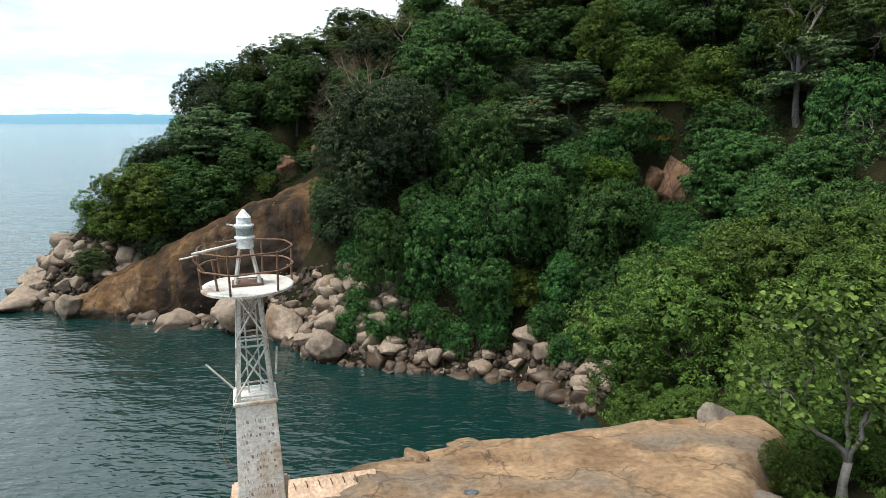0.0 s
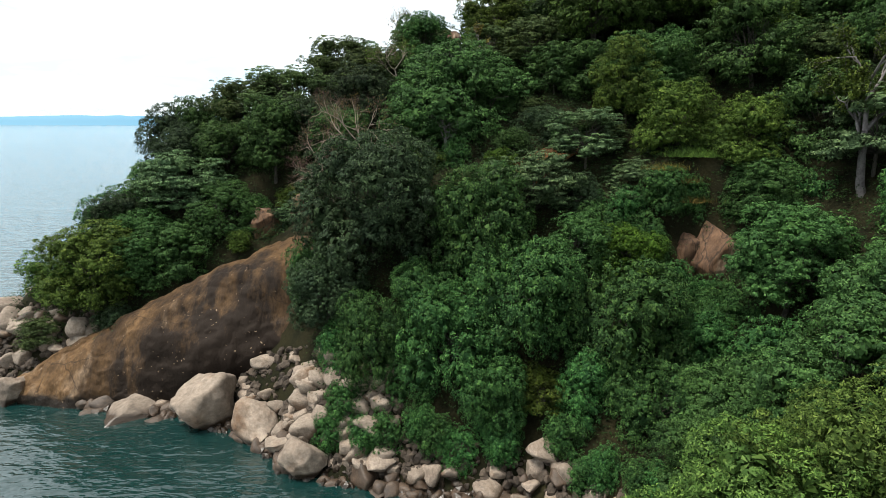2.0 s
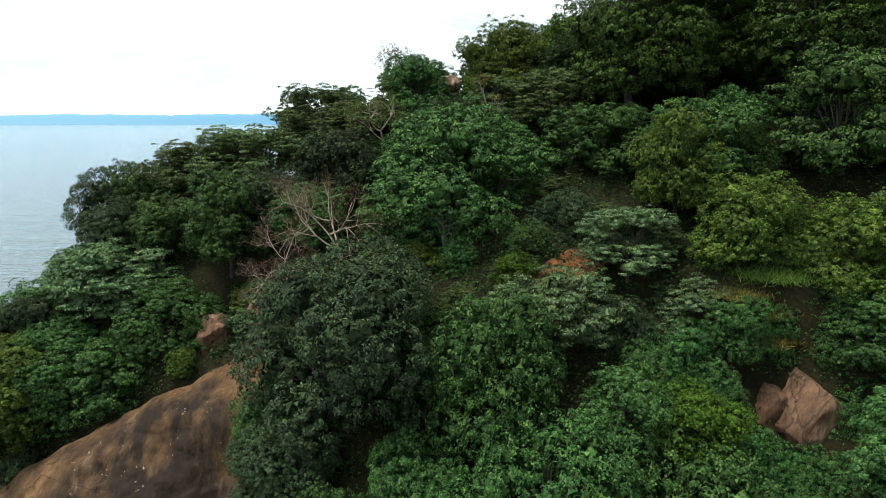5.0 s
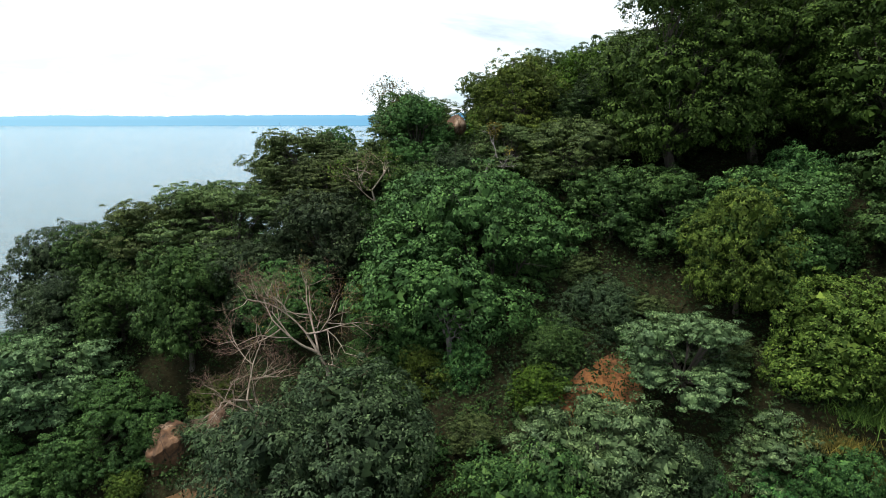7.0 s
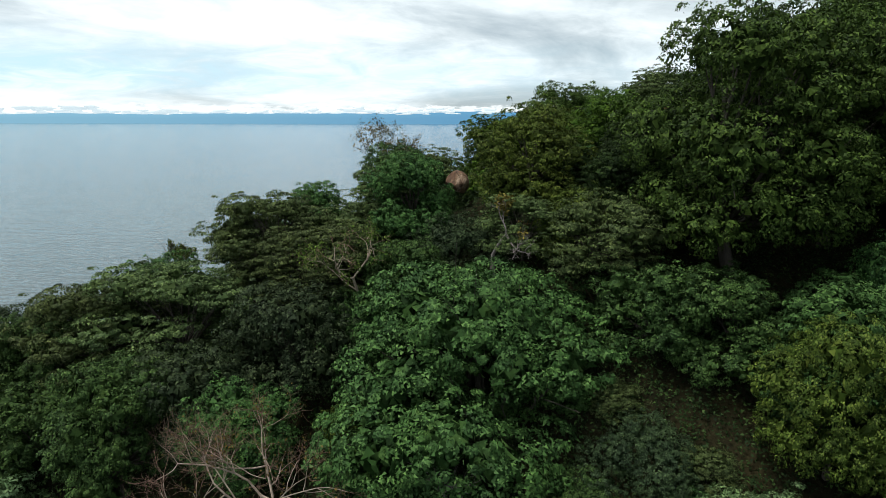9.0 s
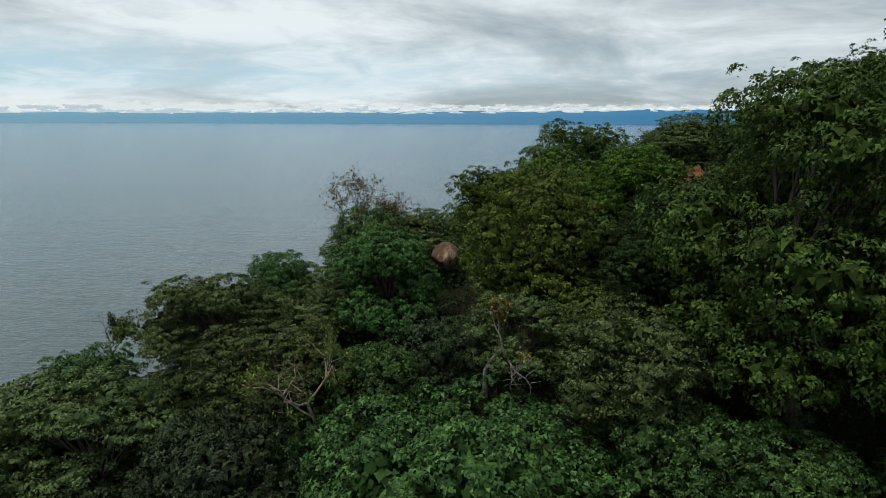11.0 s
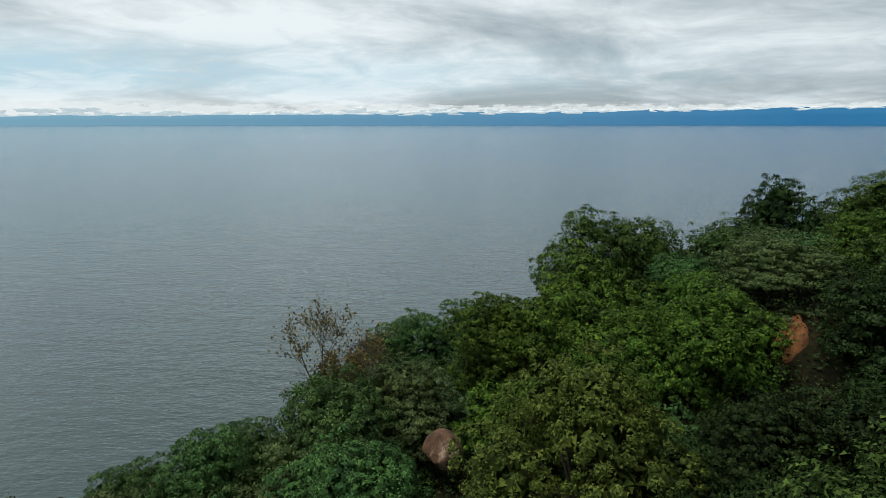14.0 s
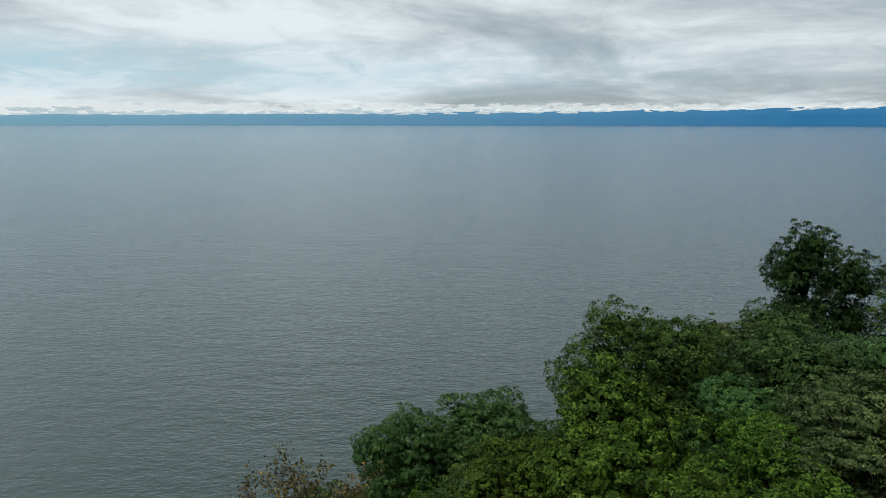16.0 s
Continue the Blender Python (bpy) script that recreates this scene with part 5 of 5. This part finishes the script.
# ---- the foreground rock ----
def slab_height(x, y):
    ye = 14.75 + 0.23 * x
    over = np.maximum(y - ye, 0)
    z = 9.82 - 0.012 * (ye - y) ** 2 * (y < ye) - 0.30 * over ** 2
    z = z - 0.75 * np.maximum(x - np.clip(9.9 + 0.8 * (y - 16.4), 6.2, 10.2), 0) ** 2 - 0.30 * np.maximum(-5.4 - x, 0) ** 2
    z = z - 0.75 * smooth01((-1.5 - x) / 2.4) - 0.24 * smooth01((3.6 - x) / 4.0)
    crack = y - (15.32 + 0.16 * (x - 5.4) + 0.05 * np.sin(3.1 * x))
    z = z + 0.16 * smooth01(crack / 0.05 + 0.5) * smooth01((x - 4.9) / 0.5) * smooth01((8.4 - x) / 1.6) * smooth01(1.4 - crack)
    z = z - 0.10 * np.exp(-(crack / 0.05) ** 2) * smooth01((x - 5.0) / 0.3) * smooth01((7.6 - x) / 0.8)
    for px, py, pr in PUDDLES:
        z = z - 0.10 * np.exp(-(((x - px) / (pr * 1.5)) ** 2 + ((y - py) / pr) ** 2) ** 2)
    z = z + 0.035 * np.sin(1.7 * x + 0.8 * np.sin(1.3 * y)) + 0.02 * np.sin(3.7 * y + 1.2 * np.sin(2.1 * x)) + 0.06 * np.sin(0.7 * x + 2 * y)
    return z


PUDDLES = ((-0.95, 14.35, 0.22), (2.85, 14.1, 0.2), (1.2, 13.6, 0.14))


def foreground_slab():
    xs, ys = np.arange(-9.5, 13.6, 0.11), np.arange(1.0, 21.5, 0.11)
    gx, gy = np.meshgrid(xs, ys)
    gz = np.maximum(slab_height(gx, gy), -1.5)
    fr = np.array([noise.fractal((a * 0.9, b * 0.9, 0.0), 1.0, 2.0, 5) for a, b in zip(gx.ravel(), gy.ravel())]).reshape(gx.shape)
    st = np.array([noise.noise((a * 0.55, b * 1.4, 4.0)) for a, b in zip(gx.ravel(), gy.ravel())]).reshape(gx.shape)
    gz = gz + 0.06 * fr + 0.13 * smooth01((st - 0.10) / 0.03) + 0.10 * smooth01((st + 0.25) / 0.03)       # thin sheets that have flaked off
    verts = np.stack([gx, gy, gz], -1).reshape(-1, 3)
    idx = np.arange(len(verts)).reshape(gx.shape)
    f = np.stack([idx[:-1, :-1], idx[:-1, 1:], idx[1:, 1:], idx[1:, :-1]], -1).reshape(-1, 4)
    keep = (gz[:-1, :-1] > -1.4).reshape(-1)
    ob = new("rock_slab", mesh_of("rock_slab", verts, f[keep], M_SLAB, True))
    tagged(ob, "broad orange-tan granite slab, cracked and flaking", "rock")
    for px, py, pr in PUDDLES:
        bm = bmesh.new()
        bmesh.ops.create_circle(bm, cap_ends=True, segments=24, radius=1)
        for v in bm.verts:
            v.co = Vector((v.co.x * pr * 1.35, v.co.y * pr * 0.9, 0)) * (1 + 0.15 * math.sin(3 * math.atan2(v.co.y, v.co.x)))
        q = new("puddle", bm_mesh("puddle", bm, M_PUDDLE))
        q.matrix_basis = pose(px, py, float(slab_height(px, py)) + 0.065)
        tagged(q, "small dark rain puddle in a hollow of the rock", "puddle", "puddles")


M_PUDDLE = surface("rain_puddle", (0.05, 0.06, 0.07), (0.09, 0.10, 0.11), 0.12, 3.0, 0.02, 4)
M_SLATE = surface("grey_rock", (0.085, 0.073, 0.06), (0.21, 0.18, 0.15), 0.9, 0.9, 0.5, 9)
foreground_slab()
for x, y, z, sx, sy, sz, seed in ((9.0, 13.7, 9.0, 0.95, 0.75, 0.7, 71), (9.2, 17.6, 9.5, 0.95, 0.6, 0.85, 72), (10.6, 17.9, 9.2, 0.8, 0.6, 0.5, 73), (-0.4, 15.3, 9.5, 0.5, 0.35, 0.3, 74), (1.3, 16.0, 9.55, 0.7, 0.3, 0.3, 75)):
    ob = outcrop("loose_rock", x, y, z, sx, sy, sz, seed * 31, seed, M_SLATE if x > 5 else M_SLAB, "grey loose rock lying on the slab's edge")
    tagged(ob, group="loose rocks on the slab")


def grass_tuft(x, y, z, size, count, kind, seed, label):
    rng = np.random.default_rng(seed)
    c = np.array([x, y, z]) + rng.normal(0, 1, (count, 3)) * np.array([size, size * 0.7, 0.02])
    d = rng.normal(0, 0.45, (count, 3)) + np.array([0, 0, 1.0])
    L = rng.uniform(0.5, 1.2, (count, 1)) * size * 0.55
    s = np.cross(d, rng.normal(0, 1, (count, 3)))
    s /= np.linalg.norm(s, axis=1)[:, None]
    w = 0.012 + 0.004 * size
    q = np.stack([c - s * w, c + s * w, c + d * L * 0.6 + s * w * 0.6, c + d * L + np.array([0, 0, -0.2]) * L * rng.random((count, 1))], 1)
    ob = new("grass_tuft", quads_mesh("grass_tuft", q - np.array([x, y, z]), LEAF[kind]))
    ob.location = (x, y, z)
    return tagged(ob, label, "grass", "grass tufts", kind="stuff")


grass_tuft(3.25, 15.2, 9.8, 0.22, 220, "yellow", 1, "small green grass tuft in a crack of the rock")
grass_tuft(17.6, 57.5, at_ground(17.6, 57.5), 0.7, 1600, "brown", 2, "dry yellow grass above the outcrop")
for n, (gx, gy, gk) in enumerate(((18.4, 57.0, "brown"), (21.4, 58.6, "yellow"), (22.8, 58.2, "yellow"), (19.2, 56.6, "brown"), (18.4, 54.6, "yellow"), (23.6, 56.8, "yellow"))):
    grass_tuft(gx, gy, at_ground(gx, gy), 0.75, 1500, gk, 40 + n, "dry yellow grass above the outcrop" if gk == "brown" else "tall green grass on the steep bank")
grass_tuft(20.0, 58.0, at_ground(20, 58), 1.0, 2600, "yellow", 3, "tall green grass on the steep bank")


# ---- the light beacon ----
def beacon():
    base = new("light_beacon")
    base.matrix_basis = pose(-4.62, 14.5, 8.6, 0, 0, 20)
    # tapering masonry pedestal
    ped = part("pedestal", bm_mesh("pedestal", box(1.26, 1.26, 3.25, 0.025, 0.81), M_PLASTER), base, "white plastered pedestal, stained and scratched with writing")
    part("cap", bm_mesh("cap", box(1.12, 1.12, 0.09, 0.015), M_PLASTER), base, m=pose(0, 0, 3.25))
    part("footing", bm_mesh("footing", box(1.75, 1.65, 0.55, 0.06, 0.9), M_CONCRETE), base, m=pose(0, 0, -0.15))
    rng = random.Random(3)
    for row in range(12):
        z = 2.75 - row * 0.19
        x = -0.40
        while x < 0.42:
            w = rng.choice((0.014, 0.016, 0.05))
            if rng.random() < 0.62:
                y = -0.63 + 0.0368 * z - 0.002
                part("scratched_mark", bm_mesh("scratched_mark", box(w, 0.012, rng.choice((0.015, 0.06, 0.09)), 0), M_MARK), ped,
                     m=pose(x + w / 2, y, z + rng.uniform(-0.04, 0.04), -3.5, rng.uniform(-14, 14), 0))
            x += w + rng.uniform(0.015, 0.05)
    # lattice of four angle legs with braces
    z0, z1, h0, h1 = 3.35, 6.28, 0.475, 0.30
    corner = ((-1, -1), (1, -1), (1, 1), (-1, 1))

    def at(k, u):
        h = h0 + (h1 - h0) * u
        return Vector((corner[k % 4][0] * h, corner[k % 4][1] * h, z0 + (z1 - z0) * u))

    for k in range(4):
        a, b = at(k, 0), at(k, 1)
        cx, cy = corner[k]
        v, f = [], []
        for wx, wy in ((0.11, 0.018), (0.018, 0.11)):      # an L section: two flat plates
            n = len(v)
            for p in (a, b):
                for dx, dy in ((0, 0), (1, 0), (1, 1), (0, 1)):
                    v.append(p + Vector((-cx * dx * wx, -cy * dy * wy, 0)))
            f += [(n, n + 1, n + 5, n + 4), (n + 1, n + 2, n + 6, n + 5), (n + 2, n + 3, n + 7, n + 6), (n + 3, n, n + 4, n + 7), (n + 3, n + 2, n + 1, n), (n + 4, n + 5, n + 6, n + 7)]
        part("leg", mesh_of("leg", v, f, M_PAINT), base)
        for u in (0.04, 0.50, 0.56, 0.97):
            bar("crossbar", at(k, u), at(k + 1, u), 0.028, M_PAINT, base, 4)
        for lo, hi in ((0.04, 0.50), (0.56, 0.97)):
            bar("brace", at(k, lo), at(k + 1, hi), 0.026, M_PAINT, base, 4)
            bar("brace", at(k + 1, lo), at(k, hi), 0.026, M_PAINT, base, 4)
    # ladder inside
    for sx in (-0.16, 0.16):
        bar("ladder_rail", (sx, 0.1, z0), (sx * 0.9, 0.05, z1), 0.02, M_PAINT, base, 6)
    for n in range(7):
        z = z0 + 0.25 + n * 0.4
        bar("rung", (-0.16, 0.09, z), (0.16, 0.09, z), 0.013, M_RUST, base, 6)
    # gallery
    deck = part("platform", bm_mesh("platform", lathe(((1.08, 6.28), (1.15, 6.30), (1.15, 6.36), (1.12, 6.38), (0.02, 6.39)), 48), M_PAINT), base, "round white platform with rust-stained rim")
    for z, r in ((6.90, 1.16), (7.36, 1.16)):
        pts = [(r * math.cos(2 * math.pi * k / 40 + 2.7), r * math.sin(2 * math.pi * k / 40 + 2.7), z + 0.015 * math.sin(k)) for k in range(41 if z < 7 else 38)]
        v, f = [], []
        tube(v, f, pts, [0.024] * len(pts), 6)
        part("guard_rail", mesh_of("guard_rail", v, f, M_RUST, True), base, "thin rusty guard rail")
    for k in range(6):
        a = 2 * math.pi * k / 6 + 0.15
        bar("rail_post", (1.13 * math.cos(a), 1.13 * math.sin(a), 6.36), (1.17 * math.cos(a), 1.17 * math.sin(a), 7.38), 0.028, M_RUST, base, 6)
    # broken poles and a bracket at the gallery
    bar("broken_pole", (-0.2, -0.1, 7.48), (-1.25, -0.45, 7.34), 0.035, M_PAINT, base, 8)
    bar("broken_pole", (-1.25, -0.45, 7.22), (-0.95, -0.55, 6.85), 0.025, M_RUST, base, 6)
    bar("broken_pole", (-1.55, -0.3, 7.2), (-1.1, -0.2, 7.26), 0.022, M_PAINT, base, 6)
    bar("broken_pole", (-0.72, -0.5, 6.38), (-0.80, -0.5, 7.2), 0.03, M_RUST, base, 6)
    bar("leaning_pole", (-1.15, -0.35, 4.45), (-0.5, -0.5, 3.75), 0.025, M_PAINT, base, 6)
    bar("leaning_pole", (0.62, -0.3, 4.7), (0.55, -0.45, 4.0), 0.03, M_PAINT, base, 6)
    # stand and lantern
    part("stand_foot", bm_mesh("stand_foot", box(0.78, 0.6, 0.06, 0.01), M_RUST), base, m=pose(0, 0, 6.39))
    for cx, cy in corner:
        v, f = [], []
        tube(v, f, [(cx * 0.30, cy * 0.24, 6.40), (cx * 0.13, cy * 0.13, 7.34)], [0.05, 0.045], 4)
        part("stand_leg", mesh_of("stand_leg", v, f, M_PAINT), base)
    for z, h in ((6.60, 0.27), (7.30, 0.15)):
        for k in range(4):
            (ax, ay), (bx, by) = corner[k], corner[(k + 1) % 4]
            bar("stand_tie", (ax * h, ay * h * 0.85, z), (bx * h, by * h * 0.85, z), 0.02, M_RUST, base, 4)
    lamp = part("lantern", bm_mesh("lantern", lathe(((0.20, 7.34), (0.215, 7.36), (0.205, 7.40), (0.205, 7.58), (0.255, 7.60), (0.255, 7.63), (0.205, 7.65), (0.205, 7.88), (0.25, 7.90), (0.25, 7.94), (0.19, 7.97), (0.17, 8.12), (0.185, 8.13), (0.02, 8.34))), M_LAMP), base, "white-painted round lantern with a pointed cap")
    part("glass_band", bm_mesh("glass_band", lathe(((0.209, 7.68), (0.209, 7.86))), M_GLASSY), lamp, "dull grey lantern glass")
    bar("lamp_arm", (-0.2, 0, 7.92), (-0.42, 0, 7.97), 0.02, M_PAINT, lamp, 6)
    # loose wires
    for n, (x0, y0, zz) in enumerate(((-0.75, -0.3, 4.0), (-0.65, -0.4, 3.6), (0.75, -0.2, 4.1))):
        pts = [(x0 + 0.22 * math.sin(k * 0.9 + n) - 0.012 * k, y0 + 0.1 * math.cos(k * 1.3), zz - 0.30 * k + 0.28 * math.sin(k * 0.7 + n)) for k in range(9 if n < 2 else 4)]
        v, f = [], []
        tube(v, f, pts, [0.008] * len(pts), 4)
        part("loose_wire", mesh_of("loose_wire", v, f, M_RUST), base)
    return tagged(base, "old white lattice light beacon on a plastered pedestal, rusting", "beacon")


M_MARK = surface("dark_scratches", (0.22, 0.15, 0.12), (0.42, 0.32, 0.26), 0.9, 4.0, 0.1, 4)
M_LAMP = surface("lantern_paint", (0.52, 0.58, 0.60), (0.74, 0.78, 0.79), 0.5, 3.0, 0.1, 6)
M_GLASSY = surface("dull_lantern_glass", (0.16, 0.20, 0.21), (0.26, 0.30, 0.31), 0.2, 3.0, 0.02, 6)
beacon()


def hooked_step():
    """A concrete plank with a row of bent iron hooks."""
    base = new("concrete_step")
    base.matrix_basis = pose(-2.45, 13.78, 9.62, 36, -4, 8)
    part("plank", bm_mesh("plank", box(2.3, 0.62, 0.14, 0.02), M_CONCRETE), base)
    for k in range(7):
        x = -1.0 + k * 0.32
        v, f = [], []
        tube(v, f, [(x, 0.16, 0.12), (x, 0.15, 0.27), (x + 0.03, 0.10, 0.31), (x + 0.05, 0.03, 0.28), (x + 0.05, 0.0, 0.2)], [0.013] * 5, 5)
        part("iron_hook", mesh_of("iron_hook", v, f, M_RUST, True), base)
    return tagged(base, "pinkish concrete step with a row of rusty iron hooks", "step")


hooked_step()


# ---- the sapling beside the rock ----
def round_leaves(rng, centres, size):
    """Rounded, slightly cupped leaves of six corners."""
    verts, faces = [], []
    for c in centres:
        nor = Vector(rng.normal(0, 0.55, 3)) + Vector((0, -0.35, 0.8))
        nor.normalize()
        a = nor.orthogonal().normalized()
        a = Matrix.Rotation(rng.uniform(0, 6.28), 3, nor) @ a
        b = nor.cross(a)
        s, n = size * rng.uniform(0.6, 1.25), len(verts)
        for k, (u, w, h) in enumerate(((-0.5, 0, 0), (-0.28, 0.42, 0.1), (0.18, 0.40, 0.08), (0.56, 0, -0.12), (0.18, -0.40, 0.08), (-0.28, -0.42, 0.1))):
            verts.append(Vector(c) + (a * u + b * w + nor * h) * s)
        faces += [(n, n + 1, n + 2, n + 3), (n, n + 3, n + 4, n + 5)]
    return verts, faces


def sapling():
    rng = np.random.default_rng(77)
    base = new("sapling")
    base.matrix_basis = pose(11.1, 14.2, 8.8) @ Matrix.Scale(1.2, 4)
    v, f = [], []
    tube(v, f, [(0.1, 0, -1.0), (0.06, 0, 0.1), (0.0, 0, 0.7), (0.05, 0, 1.25)], [0.22, 0.15, 0.095, 0.085], 8)
    paths = (((0.05, 0, 1.2), (-0.3, 0.05, 1.7), (-0.85, 0.1, 2.05), (-1.0, 0.1, 2.5), (-0.95, 0.1, 3.0), (-0.85, 0.15, 3.7)),
             ((0.05, 0, 1.2), (0.05, 0.1, 1.8), (-0.05, 0.1, 2.3), (-0.15, 0.1, 2.9), (-0.45, 0.15, 3.7), (-0.75, 0.2, 4.6)),
             ((0.05, 0, 1.2), (0.2, -0.1, 1.9), (0.22, -0.1, 2.4), (0.4, -0.12, 2.75), (0.8, -0.15, 2.95), (1.5, -0.2, 3.3)),
             ((-0.1, 0.1, 2.8), (0.1, 0.2, 3.3), (0.3, 0.2, 3.9), (0.5, 0.3, 4.7)),
             ((-1.0, 0.1, 2.6), (-1.4, 0.0, 2.9), (-1.9, -0.1, 2.95), (-2.3, -0.1, 3.1)),
             ((0.6, -0.1, 2.85), (0.9, 0.1, 3.5), (1.3, 0.2, 4.1)), ((-0.45, 0.15, 3.7), (-1.0, 0.2, 4.1), (-1.4, 0.2, 4.7)), ((-0.9, 0.1, 3.4), (-1.4, 0.1, 3.9), (-1.7, 0.0, 4.3)),
             ((0.2, -0.1, 2.2), (0.5, -0.4, 2.6), (0.9, -0.5, 2.9)))
    tips = []
    for p in paths:
        pts = []
        for a, b in zip(p, p[1:]):
            pts += [Vector(a), Vector(a).lerp(Vector(b), 0.5) + Vector(rng.normal(0, 0.035, 3))]
        pts.append(Vector(p[-1]))
        r = 0.062 if p[0][2] < 1.5 else 0.03
        tube(v, f, pts, [r * (1 - 0.85 * k / (len(pts) - 1)) for k in range(len(pts))], 6)
        for _ in range(11):
            a = pts[int(rng.integers(len(pts) // 2, len(pts)))]
            b = a + Vector(rng.normal(0, 0.36, 3)) + Vector((0, 0, 0.18))
            tube(v, f, limb_points(rng, a, b, 0.12, 4), [0.014, 0.011, 0.008, 0.004], 4, False)
            tips += [b, b, a.lerp(b, 0.6)]
        tips += [pts[-1]] * 3
    part("trunk", mesh_of("trunk", v, f, M_SAPBARK, True), base, "smooth pale grey forked trunk")
    t = np.array([tuple(q) for q in tips])
    c = t[rng.integers(0, len(t), 2300)] + rng.normal(0, 1, (2300, 3)) * np.array([0.17, 0.17, 0.13])
    lv, lf = round_leaves(rng, c, 0.135)
    part("foliage", mesh_of("foliage", lv, lf, LEAF["sapling"]), base, "large rounded yellow-green leaves")
    return tagged(base, "young forked tree with pale trunk and large light green leaves", "tree")


M_SAPBARK = surface("pale_smooth_bark", (0.09, 0.086, 0.082), (0.21, 0.20, 0.19), 0.8, 4.0, 0.3, 5)
sapling()
